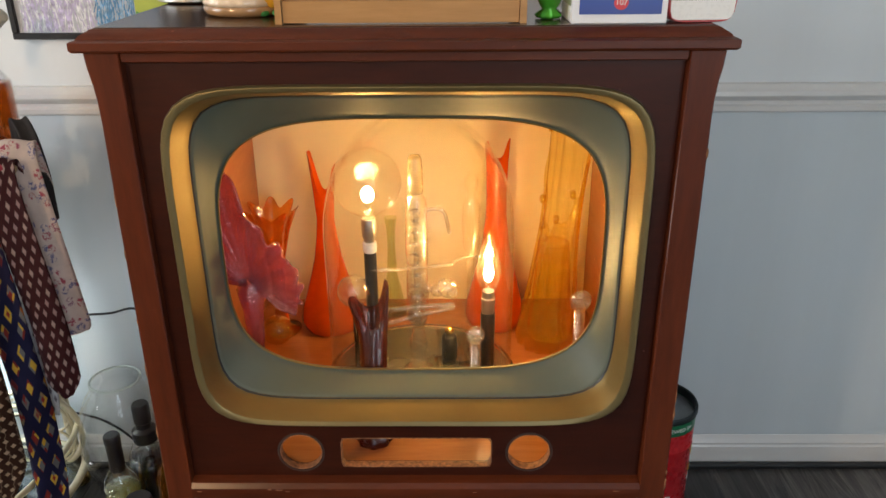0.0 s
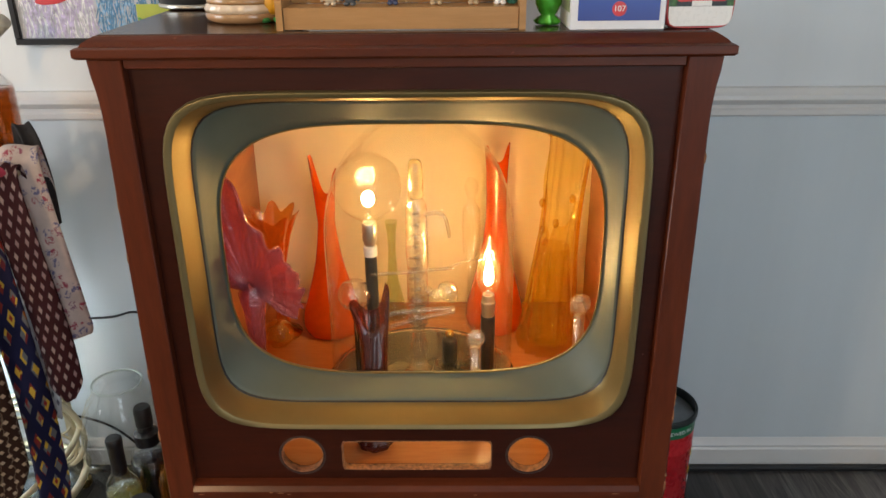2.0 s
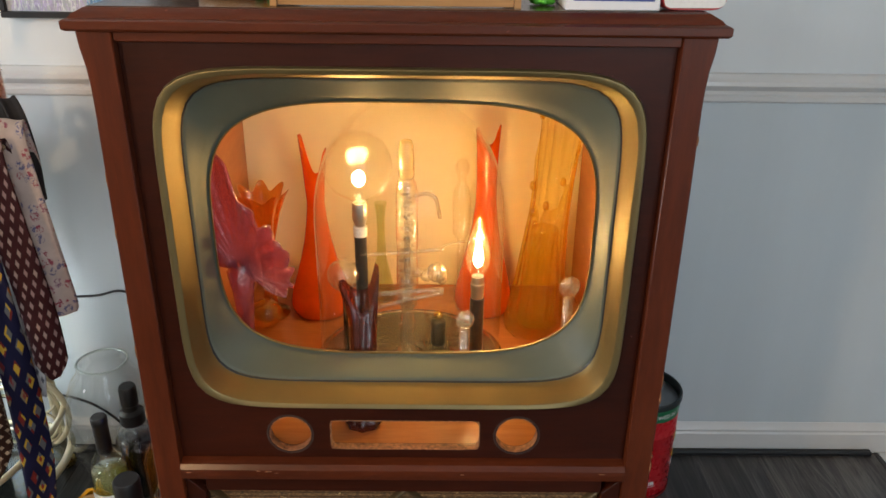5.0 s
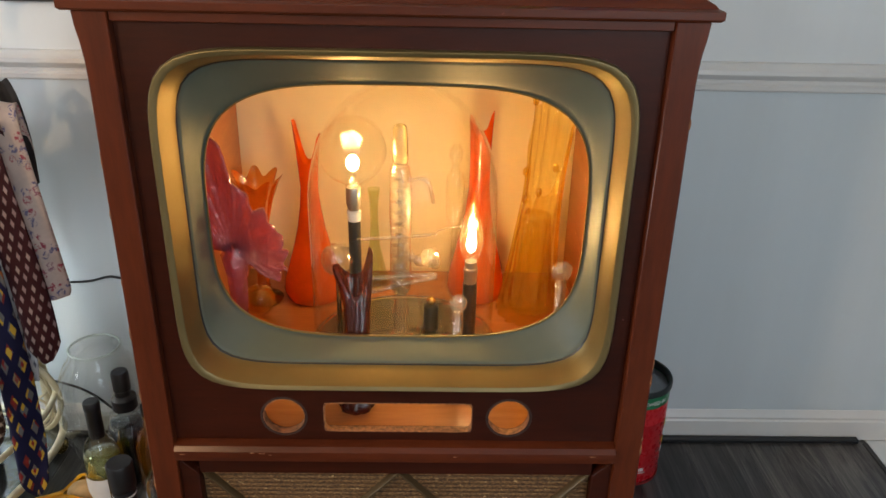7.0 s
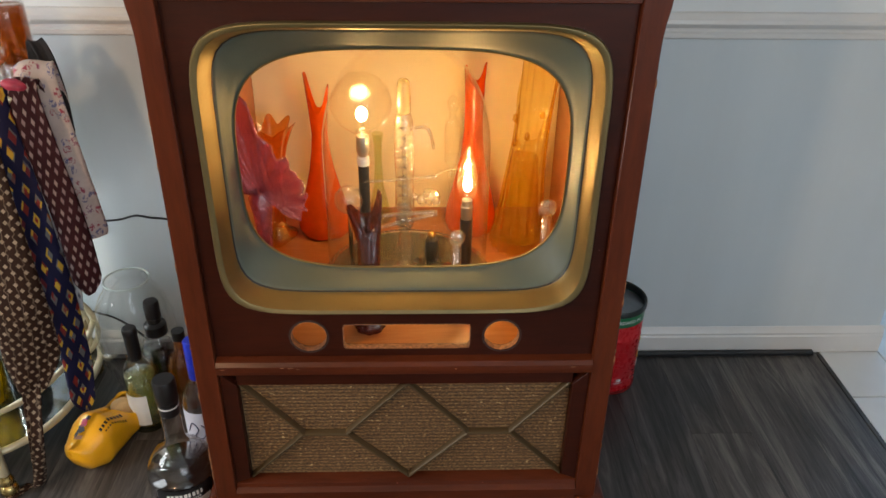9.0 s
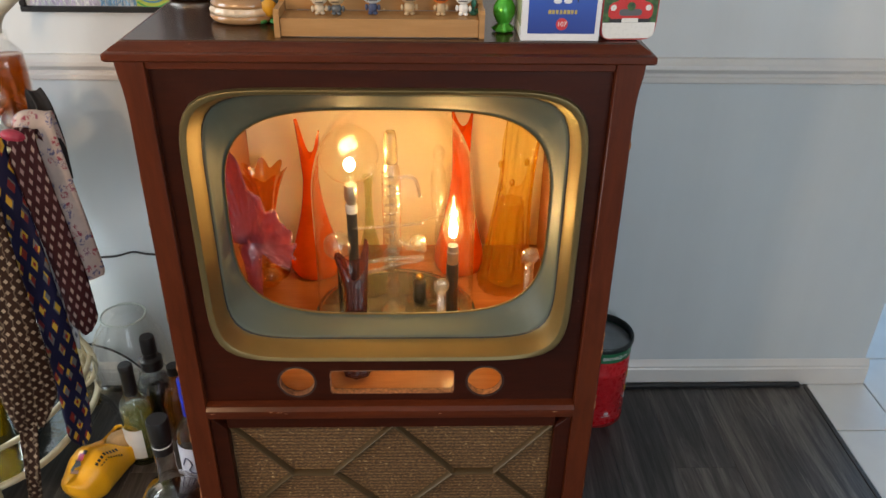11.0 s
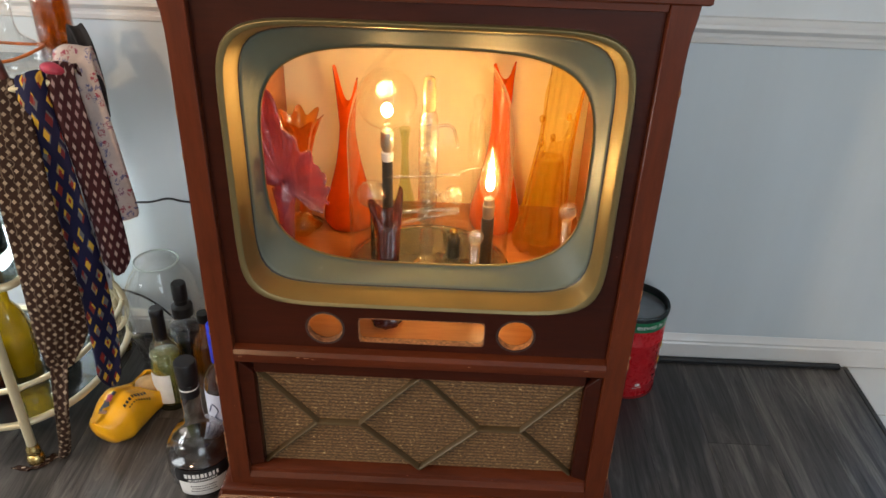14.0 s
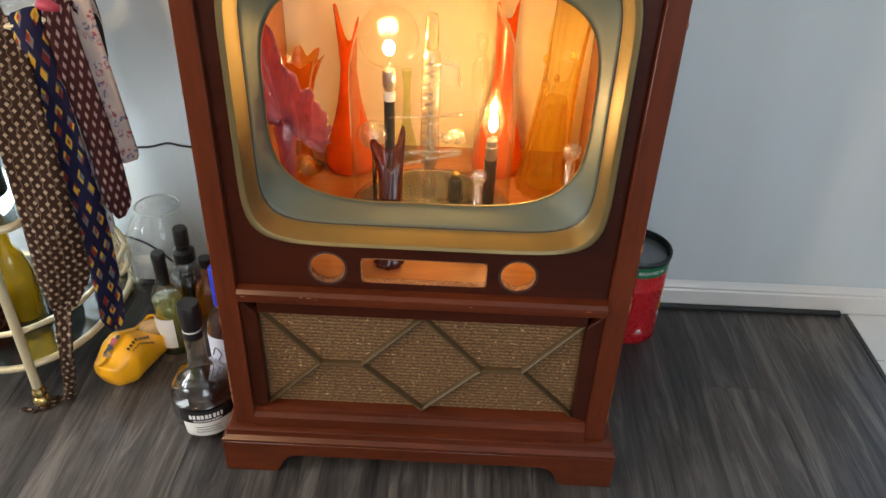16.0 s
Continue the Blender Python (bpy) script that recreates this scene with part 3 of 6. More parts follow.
# worn spots along the outer front edges
rnd_c = random.Random(12)
for s_, n_c in ((-1, 16), (1, 9)):
    for k in range(n_c):
        z = rnd_c.uniform(0.16, 1.0)
        edge_x = 0.380 - 0.0055 * (z - 0.118) / 0.782 - 0.0008
        part("edge_chip", moved(sphere((0, 0, 0), 1, 8), (s_ * edge_x, FRONT + 0.0008, z), (0, 0, 0), (rnd_c.uniform(0.001, 0.0022), 0.0014, rnd_c.uniform(0.003, 0.016))), M["raw"], tv, "worn raw wood spot", 180)
for k in range(6):
    part("edge_chip", moved(sphere((0, 0, 0), 1, 8), (rnd_c.uniform(-0.33, 0.33), -0.0199, rnd_c.uniform(0.454, 0.459)), (0, 0, 0), (rnd_c.uniform(0.002, 0.006), 0.0007, 0.0008)), M["raw"], tv, "worn raw wood spot", 180)

# front panel with the screen opening, two dial holes and the slot
K = 96
CXB, CZB = 0.0012, 0.8158
def framed(bm, rect, loop_fn, cx, cz, y0, y1):
    loft([rect_round(*rect, cx, cz, y1), rect_round(*rect, cx, cz, y0), loop_fn(y0), loop_fn(y1), rect_round(*rect, cx, cz, y1)], True, (False, False), bm)
X = 0.3375
bm = bmesh.new()
framed(bm, (-X, X, 0.5665, 1.0935), lambda y: rrect(0.304, 0.240, 0.085, CXB, CZB, y), CXB, CZB, 0.0, 0.014)
part("front_panel", bm, M["panel"], tv, "dark mahogany panel round the screen", None)
HZ = 0.5135
bm = bmesh.new()
framed(bm, (-X, -0.128, 0.4705, 0.5665), lambda y: squircle(0.031, 0.031, 2, -0.1705, HZ, y), -0.1705, HZ, 0.0, 0.014)
part("dial_panel", bm, M["panel"], tv, "dark mahogany dial panel", None)
bm = bmesh.new()
framed(bm, (0.131, X, 0.4705, 0.5665), lambda y: squircle(0.031, 0.031, 2, 0.1715, HZ, y), 0.1715, HZ, 0.0, 0.014)
part("dial_panel", bm, M["panel"], tv, "dark mahogany dial panel", None)
bm = bmesh.new()
framed(bm, (-0.128, 0.131, 0.4705, 0.5665), lambda y: squircle(0.1125, 0.0262, 22, 0.0025, 0.5125, y), 0.0025, 0.5125, 0.0, 0.014)
part("dial_panel", bm, M["panel"], tv, "dark mahogany dial panel", None)
for cx in (-0.1705, 0.1715):
    part("dial_hole_rim", loft([squircle(0.0310, 0.0310, 2, cx, HZ, 0.013, 48), squircle(0.0306, 0.0306, 2, cx, HZ, -0.0006, 48), squircle(0.0314, 0.0315, 2.05, cx, HZ, -0.0006, 48), squircle(0.0319, 0.0318, 2.1, cx, HZ, 0.0005, 48)]), M["raw"], tv, "chipped raw wood rim", None)
    dust = lathe([(0.0328, 0), (0.0352, 0.0003), (0.0356, 0.0)], 40, cap=False)
    bmesh.ops.rotate(dust, verts=dust.verts, cent=(0, 0, 0), matrix=Matrix.Rotation(radians(90), 3, "X"))
    bmesh.ops.translate(dust, verts=dust.verts, vec=(cx, -0.0006, HZ))
    part("worn_ring", dust, plain("worn_ring_varnish", (0.035, 0.018, 0.012), 0.6, 0, 0.4, 70, 0.2), tv, "worn ring where a dial sat", None)
part("slot_rim", loft([squircle(0.1123, 0.026, 22, 0.0025, 0.5125, 0.013), squircle(0.1118, 0.0256, 22, 0.0025, 0.5125, -0.0006), squircle(0.1130, 0.0268, 22, 0.0025, 0.5125, -0.0006), squircle(0.1136, 0.0272, 22, 0.0025, 0.5125, 0.0006)]), M["raw"], tv, "splintered raw wood rim", None)

# brass bezel and painted mask
def bez(hw, hh, r, y, dz=0.0):
    return rrect(hw, hh, r, CXB, CZB + dz, y, 128)
bm = loft([bez(0.3122, 0.2496, 0.091, 0.002), bez(0.3120, 0.2494, 0.091, -0.005), bez(0.3112, 0.2487, 0.0908, -0.0090), bez(0.3104, 0.2480, 0.0905, -0.0102), bez(0.3092, 0.2470, 0.0902, -0.0106), bez(0.3022, 0.2424, 0.0885, -0.0088), bez(0.3010, 0.2413, 0.0880, -0.0078)])
part("bezel_lip", bm, M["lip"], tv, "dull olive brass outer lip", 35)
bm = loft([bez(0.3010, 0.2413, 0.0880, -0.0078), bez(0.3002, 0.2404, 0.088, -0.0055), bez(0.2968, 0.2358, 0.086, 0.008), bez(0.2936, 0.2322, 0.084, 0.020), bez(0.2903, 0.2290, 0.083, 0.0315), bez(0.2890, 0.2272, 0.082, 0.033)])
part("bezel_bevel", bm, M["gold"], tv, "brass inner bevel", 60)
def opening(y, g=0.0):
    return squircle(0.2757 + g, 0.1984 + g, 3.7, 0.0002, 0.8048, y, 128)
bm = loft([bez(0.2898, 0.2282, 0.082, 0.0335), bez(0.2872, 0.2258, 0.081, 0.0345)]
          + [[tuple((1 - m) * p + m * q for p, q in zip(u, v)) for u, v in zip(bez(0.2862, 0.2246, 0.081, 0.036), opening(0.0775, 0.003))] for m in (0.05, 0.35, 0.65, 0.92)]
          + [opening(0.0805, 0.0026), opening(0.0822, 0.0008), opening(0.0832), opening(0.087), opening(0.089, 0.02), bez(0.30, 0.235, 0.08, 0.086)])
part("screen_mask", bm, M["mask"], tv, "grey-green painted screen mask", 180)
bm = loft([opening(0.0806, 0.0006), opening(0.0801, -0.0012), opening(0.0832, -0.0014), opening(0.0842, 0.0004)])
part("mask_gap", loft([bez(0.2915, 0.2302, 0.084, 0.0306), bez(0.2893, 0.2277, 0.0825, 0.0322), bez(0.2886, 0.2271, 0.082, 0.0338)]), M["black"], tv, "dark joint between bezel and mask", 180)
part("mask_edge_bead", bm, M["gold"], tv, "thin bright edge of the mask", 180)

# ledge, grille, sill and base
prof = [(0.004, 0.436), (-0.012, 0.437), (-0.0185, 0.442), (-0.0205, 0.452), (-0.0195, 0.460), (-0.014, 0.4665), (-0.006, 0.4695), (0.012, 0.4705), (0.012, 0.436)]
part("ledge", loft([[(x, y, z) for y, z in prof] for x in (-0.3378, 0.3378)], True, (True, True)), M["case_h"], tv, "", 25)
for s in (-1, 1):
    part("grille_frame_side", extrude_xz([(s * 0.3378, 0.160), (s * 0.309, 0.172), (s * 0.309, 0.405), (s * 0.3378, 0.4355)], -0.006, 0.02, 0.0008), M["panel"], tv)
part("grille_frame_top", block(-0.3088, 0.3088, -0.002, 0.02, 0.4045, 0.4355, 0.001), M["panel"], tv)
prof = [(0.016, 0.168), (-0.008, 0.158), (-0.010, 0.150), (-0.020, 0.144), (-0.020, 0.118), (0.03, 0.118), (0.03, 0.168)]
part("sill", loft([[(x, y, z) for y, z in prof] for x in (-0.3378, 0.3378)], True, (True, True)), M["case_h"], tv, "", 25)
part("grille_cloth", block(-0.3085, 0.3085, 0.0125, 0.0165, 0.163, 0.405, 0), M["cloth"], tv, "golden brown woven grille cloth")
A, B_, C_, D_ = (-0.197, 0.2785), (-0.116, 0.2785), (0.1185, 0.2785), (0.199, 0.2785)
T_, U_ = (0.003, 0.4035), (0.003, 0.1635)
for a, b in ((A, B_), (C_, D_), (T_, B_), (T_, C_), (U_, B_), (U_, C_), (A, (-0.306, 0.4035)), (A, (-0.306, 0.168)), (D_, (0.306, 0.4035)), (D_, (0.306, 0.168))):
    d = Vector((b[0] - a[0], b[1] - a[1]))
    nrm = Vector((-d.y, d.x)).normalized() * 0.0040
    sec = [(1, 0.0123), (0.80, 0.0030), (0.30, -0.0004), (-0.30, -0.0008), (-0.80, 0.0026), (-1, 0.0123)]
    bm = loft([[(p[0] + nrm.x * k, y, p[1] + nrm.y * k) for k, y in sec] for p in (a, b)], True, (True, True))
    part("grille_rib", bm, M["rib"], tv, "", 30)

def base_loop(o, z):
    x, y0, y1 = 0.392 + o, -0.024 - o, 0.58
    return [(-x, y0, z), (x, y0, z), (x, y1, z), (-x, y1, z)]
part("base_moulding", loft([base_loop(o, z) for o, z in ((0.012, 0.086), (0.0145, 0.089), (0.0145, 0.093), (0.006, 0.100), (0.004, 0.108), (0.0065, 0.1105), (0.0065, 0.1145), (0.0, 0.118), (-0.012, 0.1195))], True, (True, True)), M["case_h"], tv, "", 25)
apron = [(-0.4065, 0.002), (-0.300, 0.002), (-0.292, 0.012), (-0.283, 0.034), (-0.272, 0.046), (-0.255, 0.0525), (0.255, 0.0525), (0.272, 0.046), (0.283, 0.034), (0.292, 0.012), (0.300, 0.002), (0.4065, 0.002), (0.4065, 0.0857), (-0.4065, 0.0857)]
part("plinth_front", extrude_xz(apron, -0.0385, -0.012, 0.0012), M["case_h"], tv)
for s in (-1, 1):
    part("plinth_side", block(min(s * 0.385, s * 0.4065), max(s * 0.385, s * 0.4065), -0.0115, 0.575, 0.002, 0.0857, 0.001), M["case_h"], tv)

# inside of the cabinet
part("inner_floor", block(-0.3515, 0.3515, 0.0145, 0.565, ZF - 0.011, ZF, 0), M["inside_floor"], tv, "orange-brown wooden floor of the case")
part("back_board", block(-0.3515, 0.3515, 0.562, 0.572, 0.12, 1.104, 0), M["cream"], tv, "cream painted back board")
for s in (-1, 1):
    part("inner_side", block(min(s * 0.342, s * 0.351), max(s * 0.342, s * 0.351), 0.092, 0.561, ZF + 0.0005, 1.103, 0), M["inside"], tv, "orange-brown wooden inner side")
part("inner_ceiling", block(-0.3415, 0.3415, 0.092, 0.561, 1.094, 1.103, 0), M["cream"], tv, "cream inner ceiling")


# ---- things in the lit case ----
def vase(name, label, mat, at, profile, seg=48, wob=None, shift=None, thick=0.003, category="vase", smooth=180):
    v = thing(name, label, category, at)
    bm = lathe(profile, seg, (0, 0, 0), wob)
    if shift:
        for q in bm.verts:
            q.co = shift(q.co)
    ob = part("glass_body", bm, mat, v, "", smooth)
    return v


def swung(tips, z1, spread):
    """Pulls the lip of a swung vase into fingers."""
    def f(co):
        k = max(0.0, (co.z - z1 * 0.80) / (z1 * 0.20))
        a = math.atan2(co.y, co.x)
        h = sum(w * min(1.0, 1.55 * max(0, math.cos((a - radians(d)) * m)) ** 2.4) * (1 if abs((math.degrees(a) - d + 180) % 360 - 180) < 90 / m else 0) for d, w, m in tips)
        return Vector((co.x * (1 + spread * k * h * 8), co.y * (1 + spread * k * h * 4), co.z + k * k * h))
    return f


SW = [(0.045, 0), (0.056, 0.006), (0.061, 0.025), (0.057, 0.05), (0.047, 0.085), (0.036, 0.125), (0.027, 0.165), (0.0205, 0.21), (0.0165, 0.25), (0.018, 0.285), (0.021, 0.305)]
vase("swung_vase", "tall orange-red swung glass vase with two pulled lips", M["orange"], (-0.186, 0.445, ZF), [(r, z * 0.94) for r, z in SW], 40, None, swung([(180, 0.082, 1.0), (0, 0.056, 1.0)], 0.287, 0.45), 0.002)
vase("swung_vase", "tall red-orange swung glass vase standing behind the dome", M["orange"], (0.143, 0.455, ZF), [(r * 0.97 if z < 0.2 else max(0.0195, r), z * 1.13) for r, z in SW], 40, None, swung([(170, 0.036, 1.0), (-10, 0.044, 1.0)], 0.345, 0.4), 0.002)
vase("slender_vase", "slender pale green glass vase behind the dome", M["greenglass"], (-0.066, 0.50, ZF), [(0.027, 0), (0.030, 0.01), (0.022, 0.04), (0.011, 0.09), (0.008, 0.15), (0.009, 0.19), (0.013, 0.215)], 32, None, None, 0.002)


LIP = [(0, 0.03), (25, 0.0), (60, 0.012), (95, 0.0), (128, 0.015), (146, -0.006), (160, 0.05), (174, 0.145), (184, 0.085), (192, 0.155), (206, 0.175), (222, 0.195), (236, 0.150), (250, 0.165), (268, 0.160), (285, 0.115), (296, 0.118), (318, 0.06), (340, 0.05), (360, 0.03)]


def amber_shift(co):
    """Lets the lip of the amber vase droop in uneven fingers and leans the body."""
    a = math.degrees(math.atan2(co.y, co.x)) % 360
    k = max(0.0, (co.z - 0.20) / 0.23)
    return Vector((co.x + 0.024 * co.z / 0.43, co.y, co.z - k * float(np.interp(a, [p for p, _ in LIP], [q for _, q in LIP]))))


def ribs(a, z):
    return 1 + 0.075 * math.cos(13 * a) + 0.04 * math.cos(19 * a + 1)


amb = vase("swung_vase", "tall amber ribbed swung glass vase with drooping lips", M["amber"], (0.240, 0.375, ZF), [(0.046, 0), (0.054, 0.006), (0.055, 0.02), (0.050, 0.06), (0.044, 0.11), (0.039, 0.17), (0.036, 0.22), (0.0345, 0.27), (0.0345, 0.32), (0.035, 0.37), (0.036, 0.41), (0.038, 0.43)], 120, ribs, amber_shift, 0.003)
part("inner_wall", lathe([(0.0005, 0.018), (0.040, 0.020), (0.042, 0.03), (0.036, 0.09), (0.030, 0.17), (0.028, 0.215)], 60, (0.006, 0, 0), lambda a, z: 1 + 0.06 * math.cos(9 * a)), M["amber"], amb, "", 180)
for a, z, r in ((186, 0.30, 0.0060), (205, 0.252, 0.0062), (222, 0.232, 0.0055), (250, 0.272, 0.0060), (290, 0.318, 0.0058), (146, 0.425, 0.006)):
    part("glass_drip", sphere((0.036 * math.cos(radians(a)) + 0.024 * z / 0.43, 0.036 * math.sin(radians(a)), z), r, 14, 1.5), M["amber"], amb, "", 180)

# cranberry fan vase
fan = thing("fan_vase", "cranberry pink glass fan vase with a ruffled rim", "vase", (-0.258, 0.135, ZF))
OUT = [(-40, 0.046), (-30, 0.080), (-17, 0.084), (10, 0.085), (30, 0.088), (57, 0.096), (74, 0.102), (84, 0.128), (90, 0.172), (96, 0.200), (106, 0.198), (114, 0.165), (125, 0.122), (150, 0.080), (180, 0.050)]
ang = np.linspace(-40, 180, 150)
rad = np.interp(ang, [a for a, _ in OUT], [r for _, r in OUT])
grid = []
for j in range(15):
    f = 0.06 + 0.94 * j / 14
    row = []
    for i, (a, r) in enumerate(zip(ang, rad)):
        rr = r * f * (1 + 0.040 * f ** 5 * math.sin(radians(a) * 21))
        y = -0.030 * f ** 2 * math.cos(radians(a - 40)) + 0.011 * f ** 3 * math.sin(radians(a) * 15 + 0.6) + 0.0026 * math.cos(radians(a) * 44) * f
        row.append((rr * math.cos(radians(a)), y, 0.243 + rr * math.sin(radians(a))))
    grid.append(row)
solid(part("ruffled_bowl", loft(grid, False), M["pink"], fan, "ruffled pink fan", 180), 0.004, 0)
part("stem", lathe([(0.038, 0), (0.040, 0.006), (0.026, 0.014), (0.013, 0.035), (0.011, 0.12), (0.016, 0.2), (0.022, 0.235), (0.012, 0.25)], 28, (0, 0.004, 0), lambda a, z: 1 + 0.06 * math.cos(8 * a)), M["pink"], fan, "ribbed pink stem", 180)

# orange ruffled small vase
def ruffle(n, amp, up, z1):
    def f(co):
        k = max(0.0, (co.z - z1 * 0.55) / (z1 * 0.45))
        a = math.atan2(co.y, co.x)
        w = math.cos(n * a)
        return Vector((co.x * (1 + amp * k * w), co.y * (1 + amp * k * w), co.z + up * k * k * w))
    return f
vase("ruffled_vase", "small orange glass vase with a ruffled lip", M["orange2"], (-0.285, 0.425, ZF), [(0.036, 0), (0.038, 0.006), (0.016, 0.016), (0.011, 0.06), (0.013, 0.12), (0.019, 0.165), (0.029, 0.215), (0.040, 0.248), (0.046, 0.260)], 60, None, ruffle(7, 0.17, 0.009, 0.260), 0.003)

# amethyst vase
def finger(co):
    k = max(0.0, (co.z - 0.165) / 0.045)
    a = math.atan2(co.y, co.x)
    tall = min(1.0, 1.5 * max(0, math.cos(a - radians(20))) ** 5)
    low = min(1.0, 1.4 * max(0, math.cos(a - radians(178))) ** 6)
    h = 0.056 * tall + 0.026 * low - 0.020 * max(0, math.cos(a - radians(265))) ** 4
    out = 0.10 * tall + 0.75 * low + 0.25 * max(0, math.cos(a - radians(265))) ** 3
    return Vector((co.x * (1 + out * k), co.y * (1 + 0.5 * out * k) + 0.33 * co.z, co.z + k * h))
vase("finger_vase", "dark amethyst glass vase with finger-like lips", M["purple"], (-0.0670, 0.067, ZF), [(0.022, 0), (0.027, 0.004), (0.028, 0.014), (0.024, 0.03), (0.0190, 0.08), (0.0190, 0.13), (0.0200, 0.165), (0.0208, 0.18), (0.0215, 0.195), (0.0220, 0.206), (0.0205, 0.210)], 72, lambda a, z: 1 + 0.055 * math.cos(8 * a), finger, 0.004).scale = (1.02, 1.0, 0.935)

# small amber paperweight with bubbles
pw = thing("glass_paperweight", "amber bubbled glass ball on the case floor", "paperweight", (-0.284, 0.375, ZF))
part("ball", sphere((0, 0, 0.029), 0.030, 28, 0.97), glass("amber_paperweight_glass", (0.95, 0.70, 0.24), 0.04, 0.18, (0.9, 0.5, 0.06)), pw, "", 180)
random.seed(4)
for k in range(9):
    a, b = random.uniform(0, 6.28), random.uniform(-0.3, 1.2)
    part("bubble", sphere((0.0225 * math.cos(a) * math.cos(b), 0.0225 * math.sin(a) * math.cos(b), 0.029 + 0.0225 * math.sin(b)), 0.003, 8), M["clear"], pw, "", 180)

# glass stoppers standing on their feet
def stopper(at, h, r, label):
    s = thing("glass_stopper", label, "stopper", at)
    part("foot", lathe([(0.0, 0), (0.027, 0.0015), (0.028, 0.004), (0.020, 0.006), (0.009, 0.010)], 32), M["labthin"], s, "", 180)
    part("stem", lathe([(0.009, 0.0101), (0.0085, h * 0.5), (0.0085, h - 1.6 * r), (0.0, h - 1.55 * r)], 24), M["labthin"], s, "", 180)
    b = sphere((0, 0, 0), r, 24, 1.0)
    bmesh.ops.scale(b, verts=b.verts, vec=(1, 0.6, 1.15))
    bmesh.ops.rotate(b, verts=b.verts, cent=(0, 0, 0), matrix=Matrix.Rotation(radians(25), 3, "Y"))
    bmesh.ops.translate(b, verts=b.verts, vec=(0, 0, h - 0.4 * r))
    part("knob", b, M["labthin"], s, "", 180)
    return s
stopper((0.0930, 0.102, ZF), 0.179, 0.014, "clear glass stopper with a flat oval knob")
stopper((0.262, 0.155, ZF), 0.212, 0.0165, "clear glass stopper with a round knob")

# dome with its dark base plate
plate = thing("dome_base", "dark round base plate under the glass dome", "base", (0.002, 0.262, ZF))
part("disc", lathe([(0.166, 0), (0.170, 0.002), (0.170, 0.007), (0.166, 0.009), (0.0, 0.0092)], 72), plain("dark_plate", (0.060, 0.052, 0.036), 0.18, 0, 0.2, 20, 0.02, 0.4), plate)
DZ = ZF + 0.0095
dome = thing("glass_dome", "tall clear blown glass dome", "cloche", (0.002, 0.262, DZ))
prof = [(0.160, 0.0), (0.162, 0.003), (0.160, 0.006)] + [(0.1605, 0.02 + 0.25 * k / 6) for k in range(7)] + [(0.1605 * math.cos(a) ** 0.85, 0.27 + 0.205 * math.sin(a)) for a in np.linspace(0.12, 1.5707, 16)]
part("rim", tube([(0.1605 * math.cos(a), 0.1605 * math.sin(a), 0.0030) for a in np.linspace(0, 2 * math.pi, 72, endpoint=False)], 0.0028, 8, True), M["lab"], dome, "rounded glass rim", 180)
ob = part("dome", lathe([(max(r, 0.0002), z) for r, z in prof], 96), M["dome"], dome, "", 180)

# globe bulb lamp and candle bulb lamp
def candlestick(at, h, r, label):
    c = thing("candlestick_lamp", label, "lamp", at)
    part("foot", lathe([(0.028, 0), (0.030, 0.003), (0.026, 0.006), (0.015, 0.010)], 32), M["clear"], c, "clear glass foot", 180)
    part("stick", lathe([(0.0005, 0.0104), (r * 1.1, 0.0105), (r, 0.018), (r, h), (0.0005, h + 0.0003)], 28), M["black"], c, "black lamp tube", 40)
    return c
g = candlestick((-0.080, 0.240, DZ), 0.245, 0.0105, "black candlestick lamp with a lit clear globe bulb")
part("collar", lathe([(0.0108, 0.2455), (0.0118, 0.247), (0.0118, 0.262), (0.0100, 0.264), (0.0005, 0.2642)], 28), M["white"], g, "white collar ring")
part("socket", lathe([(0.009, 0.2645), (0.0095, 0.27), (0.0125, 0.275), (0.0125, 0.300), (0.0115, 0.305), (0.0005, 0.3055)], 28), M["silver"], g, "metal lamp socket")
globe = [(0.012, 0.306), (0.014, 0.310)] + [(0.0565 * math.cos(a), 0.368 + 0.0565 * math.sin(a)) for a in np.linspace(-1.28, 1.55, 22)]
gb = part("bulb", lathe(globe, 48), M["bulb"], g, "clear globe bulb", 180)
part("filament", sphere((0, 0, 0.3465), 0.0110, 16, 1.25), M["filament"], gb, "glowing filament", 180)
part("filament_stem", lathe([(0.004, 0.3062), (0.003, 0.327)], 10), M["clear"], gb, "glass filament stem", 180)
c = candlestick((0.119, 0.240, DZ), 0.130, 0.0125, "black candlestick lamp with a lit flame-shaped bulb")
part("socket", lathe([(0.0105, 0.1305), (0.0112, 0.134), (0.0112, 0.150), (0.0122, 0.152), (0.0122, 0.158), (0.0105, 0.160), (0.0105, 0.172), (0.0005, 0.1722)], 28), M["silver"], c, "ridged metal lamp socket")
flame = [(0.010, 0.1725), (0.0125, 0.178), (0.0175, 0.19), (0.0205, 0.205), (0.0195, 0.222), (0.015, 0.242), (0.009, 0.262), (0.004, 0.276), (0.0004, 0.281)]
cb = part("bulb", lathe(flame, 36), M["bulb"], c, "clear flame-shaped bulb", 180)
part("filament", lathe([(0.0003, 0.188), (0.0062, 0.193), (0.0088, 0.203), (0.0074, 0.216), (0.0040, 0.232), (0.0014, 0.246), (0.0003, 0.254)], 18), M["filament"], cb, "glowing filament", 180)

